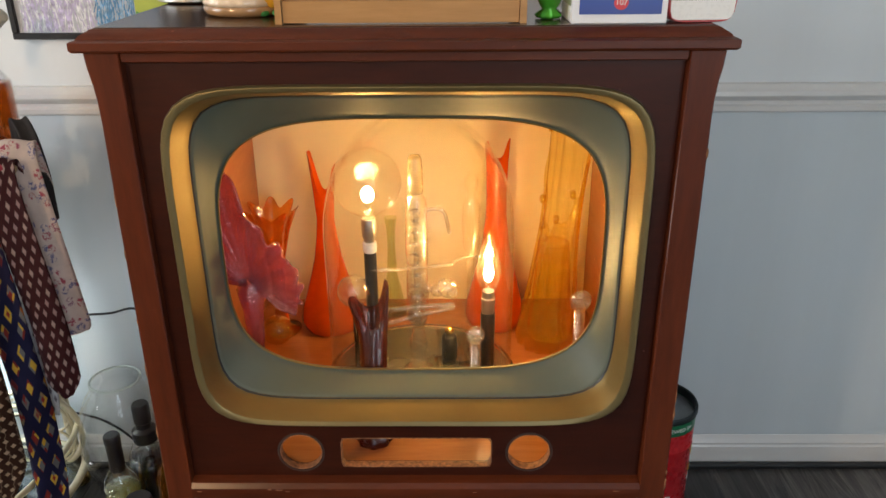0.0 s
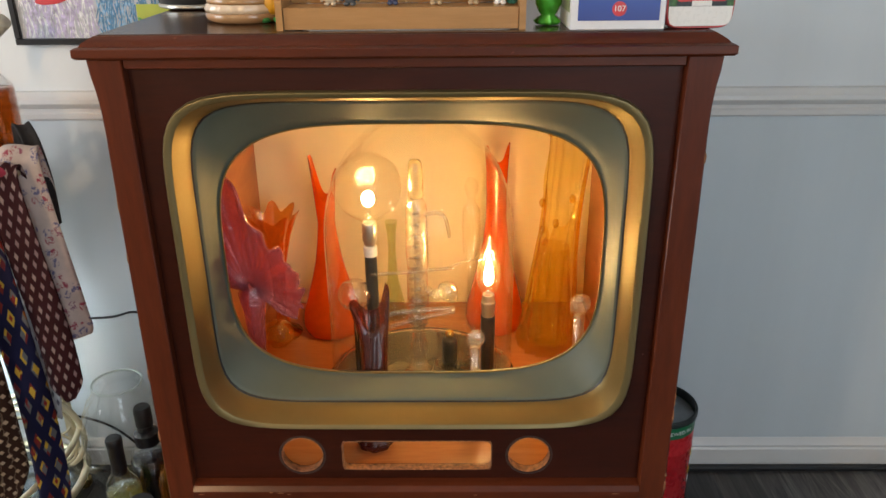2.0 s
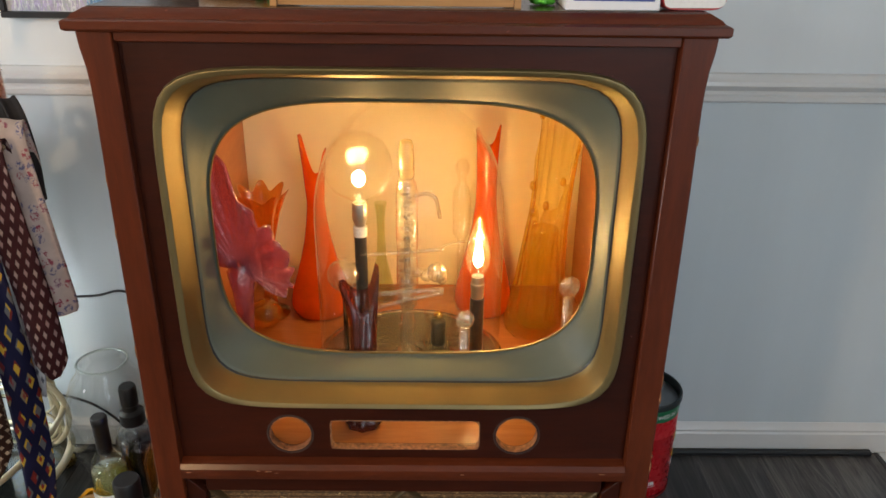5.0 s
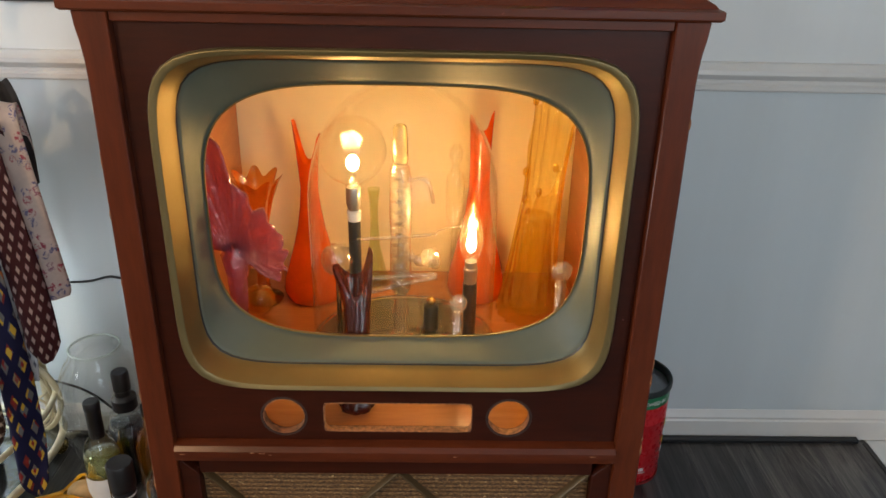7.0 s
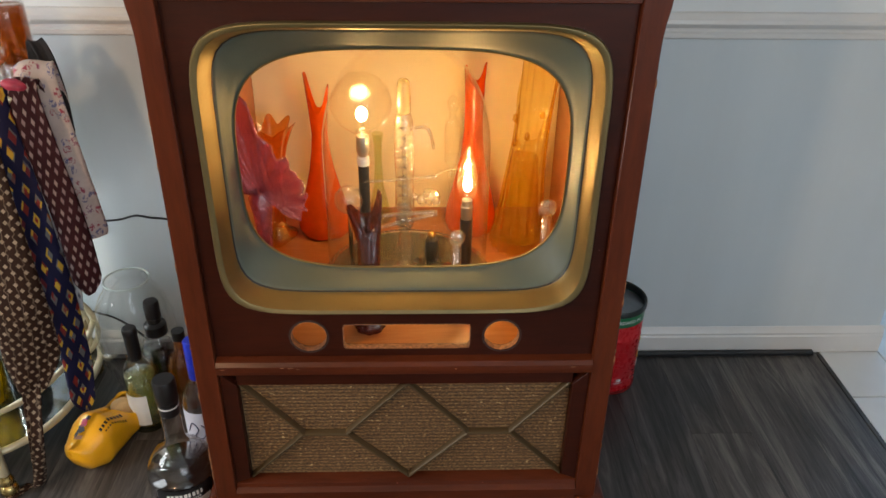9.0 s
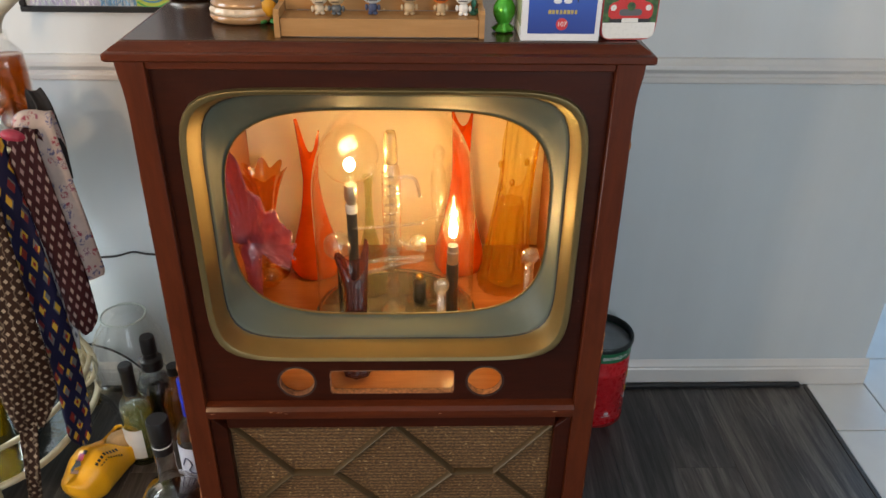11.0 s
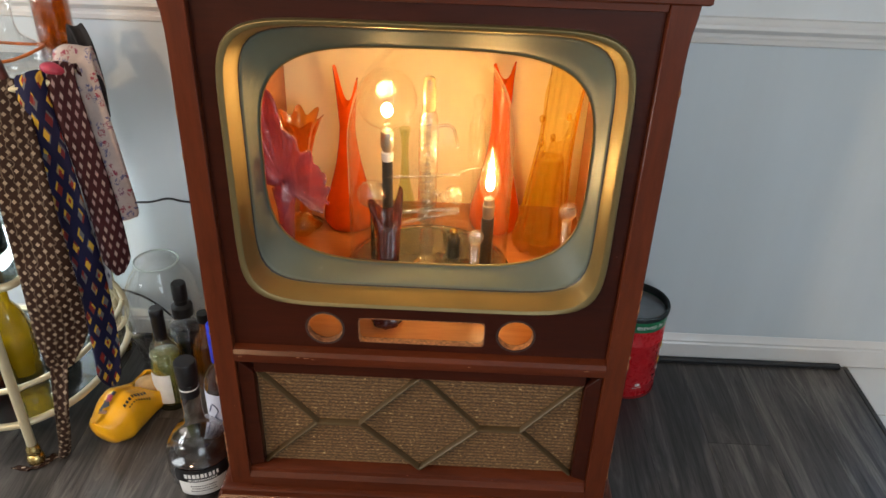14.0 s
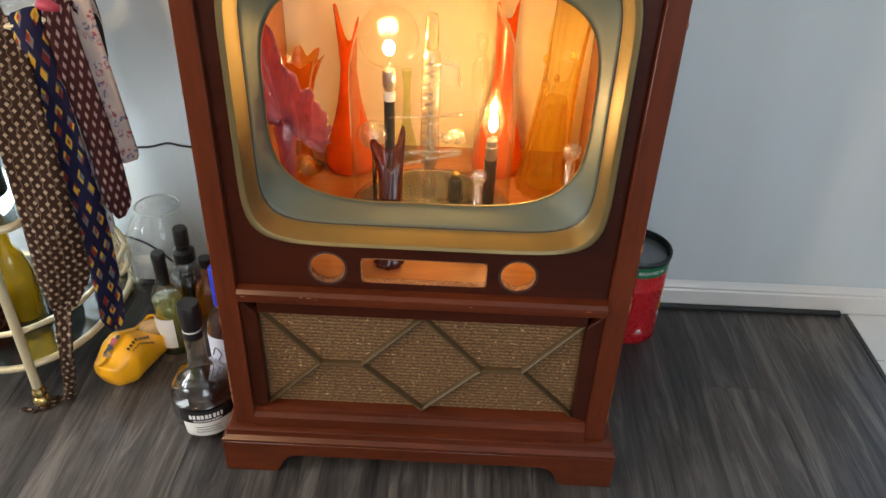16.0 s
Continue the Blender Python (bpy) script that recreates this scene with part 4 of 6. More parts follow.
# laboratory glass tree
tree_ob = thing("laboratory_glass_column", "clear laboratory glass condenser column with side arms", "glassware", (-0.003, 0.262, DZ))
part("foot", lathe([(0.0005, 0), (0.026, 0.002), (0.027, 0.005), (0.018, 0.012), (0.0115, 0.03), (0.016, 0.052), (0.0165, 0.062), (0.011, 0.075), (0.0105, 0.095)], 32), M["labthin"], tree_ob, "", 180)
coil = [(0.0098 * math.cos(t), 0.0098 * math.sin(t), 0.100 + 0.0032 * t) for t in np.linspace(0, 68, 360)]
part("coil", tube(coil, 0.0029, 8), M["labthin"], tree_ob, "coiled glass tube inside the jacket", 180)
part("column", lathe([(0.0055, 0.0955), (0.0048, 0.12), (0.0060, 0.18), (0.0048, 0.24), (0.0055, 0.33)], 16), M["labthin"], tree_ob, "", 180)
part("jacket", lathe([(0.0110, 0.0960), (0.0165, 0.104), (0.0188, 0.115), (0.0192, 0.160), (0.0180, 0.200), (0.0165, 0.208), (0.0188, 0.216), (0.0192, 0.250), (0.0185, 0.318), (0.0160, 0.333), (0.0118, 0.3400)], 32, (0, 0, 0), lambda a, z: 1 + 0.02 * math.sin(3 * a + 120 * z)), M["labthin"], tree_ob, "clear outer jacket tube", 180)
part("neck", lathe([(0.0118, 0.3405), (0.0135, 0.345), (0.0132, 0.371), (0.0112, 0.400), (0.0085, 0.405), (0.0005, 0.4065)], 28), M["frost"], tree_ob, "frosted ground neck", 180)
for name, pts, r in (("side_arm", ((-0.078, -0.03, 0.214), (-0.02, -0.025, 0.215), (0.062, -0.02, 0.221)), 0.0032), ("side_arm", ((-0.052, -0.03, 0.138), (0.0, -0.025, 0.142), (0.064, -0.02, 0.144)), 0.0042), ("side_arm", ((-0.052, -0.035, 0.115), (0.0, -0.03, 0.128), (0.064, -0.025, 0.141)), 0.0038), ("hooked_arm", ((0.012, -0.01, 0.312), (0.032, -0.012, 0.318), (0.047, -0.014, 0.312), (0.053, -0.014, 0.292), (0.056, -0.014, 0.275)), 0.0034), ("hooked_arm", ((0.062, -0.02, 0.226), (0.085, -0.02, 0.234), (0.108, -0.02, 0.236)), 0.0015)):
    part(name, tube(spline(pts, 6), r, 12), M["labthin"], tree_ob, "", 180)
for x, z, r in ((0.052, 0.178, 0.0175), (0.034, 0.172, 0.011), (0.018, 0.178, 0.009), (0.0, 0.16, 0.013), (0.060, 0.166, 0.010), (-0.004, 0.128, 0.0145), (0.044, 0.186, 0.008)):
    part("side_bulb", sphere((x, -0.022, z), r, 20), M["labthin"], tree_ob, "", 180)
fl = thing("glass_flask", "narrow clear glass separating flask inside the dome", "glassware", (0.090, 0.285, DZ))
part("body", lathe([(0.0005, 0), (0.020, 0.002), (0.012, 0.02), (0.006, 0.10), (0.006, 0.22), (0.015, 0.235), (0.0165, 0.28), (0.0155, 0.31), (0.007, 0.325), (0.0065, 0.335), (0.0115, 0.345), (0.012, 0.356), (0.006, 0.366), (0.0005, 0.368)], 28), M["bulb"], fl, "", 180)
orb = thing("glass_bubble", "clear hollow glass bubble on a thin stem", "glass ornament", (-0.110, 0.232, DZ))
part("bubble", sphere((0, 0, 0.176), 0.0285, 32), M["labthin"], orb, "", 180)
part("stem", lathe([(0.018, 0), (0.018, 0.003), (0.0045, 0.008), (0.004, 0.1476)], 16), M["lab"], orb, "", 180)
cup = thing("stoppered_vial", "dark vial with a gold ball stopper in a clear glass cup", "vial", (0.052, 0.292, DZ))
part("vial", lathe([(0.0005, 0.004), (0.0125, 0.005), (0.0135, 0.01), (0.0135, 0.052), (0.010, 0.056), (0.0005, 0.0562)], 24), M["black"], cup, "black vial", 180)
part("stopper", sphere((0, 0, 0.0645), 0.0085, 16), plain("gold_ball", (0.75, 0.50, 0.12), 0.25, 0.9, 0.05, 30, 0.02), cup, "gold ball stopper", 180)
(part("cup", lathe([(0.022, 0), (0.0275, 0.003), (0.0285, 0.012), (0.022, 0.028), (0.0215, 0.045), (0.027, 0.075)], 36), M["clear"], cup, "clear glass cup", 180))


# ---- things on the cabinet's top ----
TZ = 1.1337
M["bamboo"] = wood("bamboo", (0.34, 0.17, 0.06), (0.52, 0.29, 0.115), (0.08, 1, 1), 0.42, 0.2, 12)
shelf = thing("display_stand", "stepped light bamboo display stand with tiny figures", "stand", (-0.004, 0.015, TZ))
for s in (-1, 1):
    x0, x1 = sorted((s * 0.1505, s * 0.1425))
    part("side_board", loft([[(x, y, z) for y, z in ((0.0, 0.0), (0.0, 0.034), (0.004, 0.039), (0.055, 0.039), (0.057, 0.062), (0.112, 0.064), (0.114, 0.088), (0.168, 0.088), (0.168, 0.0))] for x in (x0, x1)], True, (True, True)), M["bamboo"], shelf, "", 25)
for k in range(3):
    part("riser", block(-0.142, 0.142, 0.003 + 0.056 * k, 0.010 + 0.056 * k, 0.001 if k == 0 else 0.0265 + 0.024 * (k - 1), 0.0265 + 0.024 * k, 0.0006), M["bamboo"], shelf)
    part("tread", block(-0.142, 0.142, 0.0102 + 0.056 * k, 0.0585 + 0.056 * k, 0.020 + 0.024 * k, 0.0262 + 0.024 * k, 0.0006), M["bamboo"], shelf)


def figure(at, head_c, body_c, head, body, label, rz=0, eyes=True):
    """A tiny vinyl toy with a large head, one plain mesh with painted faces."""
    f = bmesh.new()
    def add(b, mi):
        me = bpy.data.meshes.new("t")
        b.to_mesh(me)
        b.free()
        n0 = len(f.faces)
        f.from_mesh(me)
        bpy.data.meshes.remove(me)
        f.faces.ensure_lookup_table()
        for q in f.faces[n0:]:
            q.material_index, q.smooth = mi, True
    hw, hd, hh = head
    bw, bd, bh = body
    for s in (-1, 1):
        add(moved(sphere((0, 0, 0), 0.0038, 10, 0.7), (s * bw * 0.5, -0.002, 0.0026)), 1)
        add(lathe([(0.0024, 0.003), (0.0026, bh * 0.45)], 8, (s * bw * 0.5, 0, 0)), 1)
        add(moved(sphere((0, 0, 0), 0.0028, 8), (s * (bw + 0.002), -0.001, bh * 0.62), (0, 0, 0), (0.9, 0.9, 1.7)), 1)
        if eyes:
            add(moved(sphere((0, 0, 0), hw * 0.24, 10), (s * hw * 0.42, -hd * 0.86, bh + hh * 0.95), (0, 0, 0), (1, 0.45, 1.1)), 2)
    if eyes:
        add(moved(sphere((0, 0, 0), 1, 10), (0, -hd * 0.90, bh + hh * 0.42), (-20, 0, 0), (hw * 0.52, hd * 0.10, hh * 0.055)), 2)
        for q in range(-2, 3):
            add(moved(sphere((0, 0, 0), 1, 6), (q * hw * 0.2, -hd * (0.93 - 0.02 * q * q), bh + hh * 0.42), (-20, 0, 0), (hw * 0.03, hd * 0.08, hh * 0.11)), 2)
    add(moved(sphere((0, 0, 0), 1, 12), (0, 0, bh * 0.62), (0, 0, 0), (bw, bd, bh * 0.45)), 1)
    add(moved(sphere((0, 0, 0), 1, 20), (0, 0, bh + hh * 0.9), (0, 0, 0), (hw, hd, hh)), 0)
    bmesh.ops.recalc_face_normals(f, faces=f.faces)
    me = bpy.data.meshes.new("toy_figure")
    f.to_mesh(me)
    f.free()
    for c in (head_c, body_c, M["black"]):
        me.materials.append(c)
    ob = new("toy_figure", me)
    ob.matrix_world = pose(*at, 0, 0, rz)
    return tagged(ob, label, "figurine", "tiny figures on the stand")


bone = plain("bone_vinyl", (0.62, 0.52, 0.38), 0.4)
grey_v = plain("grey_vinyl", (0.10, 0.11, 0.12), 0.4)
navy_v = plain("slate_vinyl", (0.06, 0.08, 0.16), 0.4)
tan_v = plain("tan_vinyl", (0.52, 0.38, 0.22), 0.45)
pump = plain("orange_vinyl", (0.70, 0.16, 0.015), 0.4)
teal_v = plain("teal_vinyl", (0.03, 0.16, 0.12), 0.4)
ice = plain("pale_blue_vinyl", (0.62, 0.70, 0.76), 0.4)
t1, t2 = TZ + 0.0263, TZ + 0.0503
figure((-0.092, 0.045, t1), bone, bone, (0.0125, 0.011, 0.012), (0.008, 0.006, 0.014), "tiny bone-coloured toy figure with a wide round head", 8)
figure((-0.067, 0.043, t1), tan_v, grey_v, (0.013, 0.011, 0.012), (0.008, 0.006, 0.015), "tiny toy figure with a tan head and grey suit", -6)
figure((-0.015, 0.048, t1), ice, navy_v, (0.0165, 0.014, 0.014), (0.007, 0.006, 0.017), "tiny toy figure with a pale blue head and dark overall")
figure((0.038, 0.047, t1), tan_v, tan_v, (0.014, 0.012, 0.012), (0.0085, 0.007, 0.018), "tiny sack-coloured toy figure", 10)
figure((0.068, 0.098, t2), ice, grey_v, (0.013, 0.011, 0.012), (0.007, 0.006, 0.014), "tiny grey toy figure on the middle step")
figure((0.084, 0.046, t1), pump, tan_v, (0.0145, 0.012, 0.0125), (0.0065, 0.005, 0.018), "tiny toy figure with an orange pumpkin head")
figure((0.117, 0.045, t1), M["white"], M["white"], (0.014, 0.012, 0.0125), (0.0075, 0.006, 0.017), "tiny white toy figure with round black eyes", -8)
figure((0.132, 0.050, t1), teal_v, teal_v, (0.004, 0.004, 0.008), (0.003, 0.003, 0.010), "tiny green toy bottle-like figure", 0, False)
figure((-0.030, 0.100, t2), bone, grey_v, (0.013, 0.011, 0.012), (0.007, 0.006, 0.014), "tiny bone and grey toy figure on the middle step")

# bird-like toy beside the stand
bird = thing("bird_toy", "small dark teal bird toy with an orange-yellow belly", "toy", (-0.176, 0.105, TZ))
part("body", moved(sphere((0, 0, 0), 1, 20), (0, 0, 0.034), (0, 0, 0), (0.017, 0.016, 0.026)), grey_v, bird, "dark body", 180)
part("belly", moved(sphere((0, 0, 0), 1, 16), (0.001, -0.009, 0.026), (0, 0, 0), (0.0125, 0.0095, 0.016)), plain("yellow_belly", (0.70, 0.36, 0.02), 0.45), bird, "orange-yellow belly", 180)
for s in (-1, 1):
    part("wing", moved(sphere((0, 0, 0), 1, 12), (s * 0.021, -0.003, 0.028), (0, s * 25, 0), (0.006, 0.009, 0.016)), teal_v, bird, "teal wing", 180)
    part("foot", moved(sphere((0, 0, 0), 1, 12), (s * 0.009, -0.011, 0.005), (0, 0, 0), (0.008, 0.010, 0.0048)), plain("green_foot", (0.03, 0.22, 0.05), 0.45), bird, "green foot", 180)

# ceramic jar shaped like a sandalled foot
jar = thing("ceramic_jar", "glazed ceramic jar, dark green above tan sandal shapes", "jar", (-0.216, 0.125, TZ))
tan_c, green_c = plain("tan_glaze", (0.36, 0.205, 0.095), 0.18, 0, 0.15, 20, 0.02, 0.6), plain("green_glaze", (0.035, 0.085, 0.022), 0.15, 0, 0.35, 30, 0.02, 0.6)
pale = plain("cream_glaze", (0.66, 0.52, 0.37), 0.2, 0, 0.1, 20, 0.02, 0.5)
part("sole", lathe([(0.044, 0), (0.0505, 0.004), (0.052, 0.010), (0.050, 0.013)], 44, (0, 0, 0), lambda a, z: 1 + 0.06 * math.cos(2 * a)), tan_c, jar, "tan glazed sole", 180)
part("scalloped_band", lathe([(0.050, 0.0131), (0.0515, 0.018), (0.0485, 0.024)], 66, (0, 0, 0), lambda a, z: 1 + 0.06 * math.cos(2 * a) + 0.018 * math.cos(18 * a)), pale, jar, "cream scalloped band", 180)
part("strap", lathe([(0.0485, 0.0241), (0.049, 0.028), (0.046, 0.034), (0.043, 0.038)], 44, (0, 0, 0), lambda a, z: 1 + 0.06 * math.cos(2 * a)), tan_c, jar, "tan glazed strap", 180)
part("body", lathe([(0.043, 0.0381), (0.047, 0.044), (0.050, 0.06), (0.048, 0.085), (0.038, 0.105), (0.0005, 0.112)], 44), green_c, jar, "dark green mottled body", 180)
for k in range(3):
    part("sprig", moved(sphere((0, 0, 0), 1, 10), (-0.012 + 0.013 * k, -0.0485 + 0.003 * abs(k - 1), 0.056 + 0.006 * (k % 2)), (0, 0, 0), (0.006, 0.0022, 0.003)), plain("light_green_glaze", (0.20, 0.32, 0.06), 0.25), jar, "light green sprig", 180)

# black round pot
pot = thing("black_pot", "round black metal pot with a polished rim", "pot", (-0.335, 0.300, TZ))
part("body", lathe([(0.048, 0), (0.054, 0.002), (0.056, 0.006), (0.0565, 0.09), (0.052, 0.094)], 48), M["black"], pot, "", 40)
part("lid", lathe([(0.0005, 0.108), (0.03, 0.106), (0.054, 0.099), (0.0565, 0.0945)], 48), M["black"], pot, "black lid", 40)
part("base_rim", lathe([(0.0566, 0.0025), (0.0585, 0.004), (0.0585, 0.007), (0.0567, 0.0085)], 48, cap=False), M["silver"], pot, "polished base rim", 40)

# green shiny figure
gf = tagged(link("green_toy", lathe([(0.0005, 0), (0.013, 0.001), (0.016, 0.005), (0.009, 0.012), (0.012, 0.016), (0.0165, 0.026), (0.0165, 0.036), (0.012, 0.045), (0.0085, 0.049), (0.014, 0.056), (0.018, 0.068), (0.015, 0.082), (0.0005, 0.090)], 28, (0, 0, 0), lambda a, z: 1 + (0.14 * math.cos(7 * a) if z < 0.012 else 0.04 * math.cos(3 * a))), plain("bright_green_foil", (0.085, 0.50, 0.045), 0.22, 0.35, 0.3, 40, 0.15, 0.4), None, "", 180), "shiny bright green toy figure", "figurine")
gf.matrix_world = pose(0.178, 0.060, TZ, 0, 0, 15)

# boxed toy
bx = thing("toy_box", "white and blue cardboard toy box with a red number disc", "box", (0.2545, 0.006, TZ), 0)
card = plain("white_card", (0.78, 0.78, 0.80), 0.45, 0, 0.04, 20, 0.03)
part("carton", block(-0.0565, 0.0565, 0.0, 0.088, 0.0, 0.158, 0.0012), card, bx, "white cardboard carton")
blue_c = bpy.data.materials.new("blue_print")
blue_c.use_nodes = True
n_, l_ = blue_c.node_tree.nodes, blue_c.node_tree.links
sep = n_.new("ShaderNodeSeparateXYZ")
l_.new(coords(n_, l_, (1, 1, 1)), sep.inputs[0])
mr = n_.new("ShaderNodeMapRange")
mr.inputs[1].default_value, mr.inputs[2].default_value = 0.0, 0.15
l_.new(sep.outputs[2], mr.inputs[0])
l_.new(ramp(n_, l_, mr.outputs[0], [(0.0, (0.012, 0.030, 0.22)), (0.5, (0.025, 0.10, 0.50)), (1.0, (0.06, 0.25, 0.70))]), n_["Principled BSDF"].inputs["Base Color"])
n_["Principled BSDF"].inputs["Roughness"].default_value = 0.3
part("front_print", block(-0.0475, 0.0490, -0.0008, -0.0001, 0.011, 0.150, 0), blue_c, bx, "shaded blue printed front")
part("side_print", block(-0.0572, -0.0566, 0.006, 0.082, 0.02, 0.150, 0), plain("yellow_blue_print", (0.30, 0.33, 0.18), 0.35, 0, 0.5, 60, 0), bx, "printed side")
disc = moved(lathe([(0.0005, 0), (0.0085, 0.0001), (0.0085, 0.0005), (0.0005, 0.0006)], 32), (0.001, -0.0009, 0.0245), (90, 0, 0))
part("number_disc", disc, plain("red_print", (0.62, 0.03, 0.04), 0.35, 0, 0.03, 20, 0), bx, "red number disc")
part("number", moved(lettering("107", 0.0095, 0.0002), (0.001, -0.0018, 0.0245)), M["white"], bx, "white number")
part("title_bars", bars(0.043, 0.0055, 8, -0.0011, 0.002, 0.0415), plain("gold_print", (0.50, 0.38, 0.10), 0.4), bx, "gold title bars", None)
gold_pr, black_pr = plain("tan_yellow_print", (0.62, 0.42, 0.04), 0.4), M["black"]
part("picture_body", moved(sphere((0, 0, 0), 1, 20), (0.0, -0.001, 0.088), (0, 0, 0), (0.014, 0.0006, 0.019)), gold_pr, bx, "flat yellow shape in the print", 180)
for s in (-1, 1):
    part("picture_leg", block(-0.0018 + s * 0.005, 0.0018 + s * 0.005, -0.0013, -0.0009, 0.058, 0.074, 0), black_pr, bx, "flat black leg shape in the print")
    part("picture_shoe", moved(sphere((0, 0, 0), 1, 14), (s * 0.0072, -0.0011, 0.0565), (0, 0, 0), (0.0062, 0.0005, 0.0036)), card, bx, "flat white shoe shape in the print", 180)
part("picture_cane", block(0.0205, 0.0222, -0.0013, -0.0009, 0.055, 0.094, 0), black_pr, bx, "flat black stick shape in the print")

# round-cornered tin with a red car on a hedge
tin = thing("gift_tin", "round-cornered tin printed with a red car before a green hedge", "tin", (0.3535, 0.012, TZ), 4)
tin_red = plain("tin_red", (0.50, 0.02, 0.02), 0.3, 0, 0.1, 30, 0.02, 0.3)
def rr(hw, hh, r, cz, y, k=64):
    return squircle(hw, hh, 7, 0, cz, y, k)
part("tin_body", loft([rr(0.041, 0.066, 0, 0.067, 0.001), rr(0.0425, 0.0675, 0, 0.0675, 0.004), rr(0.0425, 0.0675, 0, 0.0675, 0.034), rr(0.041, 0.066, 0, 0.067, 0.036)], True, (True, True)), tin_red, tin, "red tin body", 40)
hedge = plain("hedge_print", (0.035, 0.105, 0.022), 0.35, 0, 0.75, 130, 0.05)
part("hedge_print", loft([rr(0.0395, 0.0645, 0, 0.0675, 0.0007), rr(0.0395, 0.0645, 0, 0.0675, 0.0001)], True, (True, True)), hedge, tin, "green hedge print", None)
part("snow_print", loft([[(x, y, z) for x, z in ((-0.036, 0.006), (-0.030, 0.0035), (0.030, 0.0035), (0.036, 0.006), (0.0385, 0.014), (0.0388, 0.026), (-0.0388, 0.026), (-0.0385, 0.014))] for y in (0.0001, -0.0005)], True, (True, True)), M["white"], tin, "white snow print", None)
car_red = plain("car_print", (0.58, 0.022, 0.022), 0.3, 0, 0.08, 20, 0)
part("car_print", loft([squircle(0.0325, 0.014, 3.5, 0.0, 0.0425, y, 40) for y in (-0.0006, -0.0010)], True, (True, True)), car_red, tin, "flat red car shape", None)
part("car_roof_print", loft([squircle(0.022, 0.026, 3.5, 0.0, 0.076, y, 40) for y in (-0.0004, -0.0009)], True, (True, True)), car_red, tin, "flat red car roof shape", None)
part("windscreen_print", loft([squircle(0.0175, 0.0155, 4, 0.0, 0.077, y, 40) for y in (-0.0009, -0.0013)], True, (True, True)), plain("pale_windscreen_print", (0.72, 0.74, 0.76), 0.25), tin, "pale windscreen shape", None)
part("grille_print", loft([squircle(0.0165, 0.0048, 5, 0.0, 0.0405, y, 40) for y in (-0.0010, -0.0014)], True, (True, True)), plain("grille_print", (0.10, 0.10, 0.11), 0.3), tin, "dark grille shape", None)
part("bumper_print", loft([squircle(0.034, 0.0028, 5, 0.0, 0.029, y, 40) for y in (-0.0010, -0.0014)], True, (True, True)), M["black"], tin, "black bumper shape", None)
part("plate_bar", block(-0.012, 0.012, -0.0018, -0.0014, 0.0265, 0.0325, 0), M["white"], tin, "blank white plate bar")
wr = bmesh.new()
bmesh.ops.create_cone(wr, segments=24, radius1=0.006, radius2=0.006, depth=0.0006, cap_ends=True, matrix=Matrix.Translation((0, -0.0017, 0.049)) @ Matrix.Rotation(radians(90), 4, "X"))
part("wreath_print", wr, hedge, tin, "dark wreath shape", None)
for s in (-1, 1):
    part("headlight_print", moved(lathe([(0.0005, 0), (0.0042, 0.0001), (0.0042, 0.0004), (0.0005, 0.0005)], 20), (s * 0.0255, -0.0010, 0.047), (90, 0, 0)), M["white"], tin, "white headlight disc", None)

# framed picture on the wall
pic = thing("framed_picture", "black framed print with shaggy blue, lilac and yellow shapes", "picture", (-0.590, WALL_Y - 0.002, 1.034))
W_, H_ = 0.205, 0.42
part("backing", block(-W_ + 0.008, W_ - 0.008, -0.010, -0.001, 0.008, H_ - 0.008, 0), plain("print_ground", (0.55, 0.57, 0.60), 0.5, 0, 0.3, 8, 0), pic, "pale print ground")
for nm, x0, x1, z0, z1 in (("frame_bottom", -W_, W_, 0, 0.012), ("frame_top", -W_, W_, H_ - 0.012, H_), ("frame_side", -W_, -W_ + 0.012, 0.0122, H_ - 0.0122), ("frame_side", W_ - 0.012, W_, 0.0122, H_ - 0.0122)):
    part(nm, block(x0, x1, -0.018, -0.0005, z0, z1, 0.0015), M["black"], pic, "black frame bar")
def shag(x0, x1, z0, z1, color, n, seed, label):
    rnd = random.Random(seed)
    bm = bmesh.new()
    for k in range(n):
        x = rnd.uniform(x0, x1)
        z = rnd.uniform(z0 + 0.02, z1)
        ln, dx, w = rnd.uniform(0.02, 0.05), rnd.uniform(-0.012, 0.012), rnd.uniform(0.0009, 0.0022)
        y = -0.0103 - 0.0006 * rnd.random()
        b = max(z - ln, 0.0125)
        vs = [bm.verts.new(p) for p in ((x - w, y, z), (x + w, y, z), (x + w * 0.5 + dx, y, b), (x - w * 0.5 + dx, y, b))]
        bm.faces.new(vs)
    part("shaggy_patch", bm, plain("strokes_" + label.split()[0], color, 0.5, 0, 0.4, 90, 0), pic, label, None)
part("dark_print_area", block(0.085, 0.19, -0.0108, -0.0101, 0.0125, 0.38, 0), plain("dark_print", (0.03, 0.045, 0.07), 0.4), pic, "dark blue print area")
shag(-0.185, -0.045, 0.0, 0.16, (0.50, 0.44, 0.60), 260, 1, "lilac shaggy strokes")
shag(-0.185, -0.045, 0.0, 0.16, (0.80, 0.80, 0.82), 130, 2, "white shaggy strokes")
shag(-0.040, 0.085, 0.0, 0.20, (0.10, 0.26, 0.46), 260, 3, "blue shaggy strokes")
shag(-0.040, 0.085, 0.0, 0.20, (0.32, 0.50, 0.66), 130, 5, "sky blue shaggy strokes")
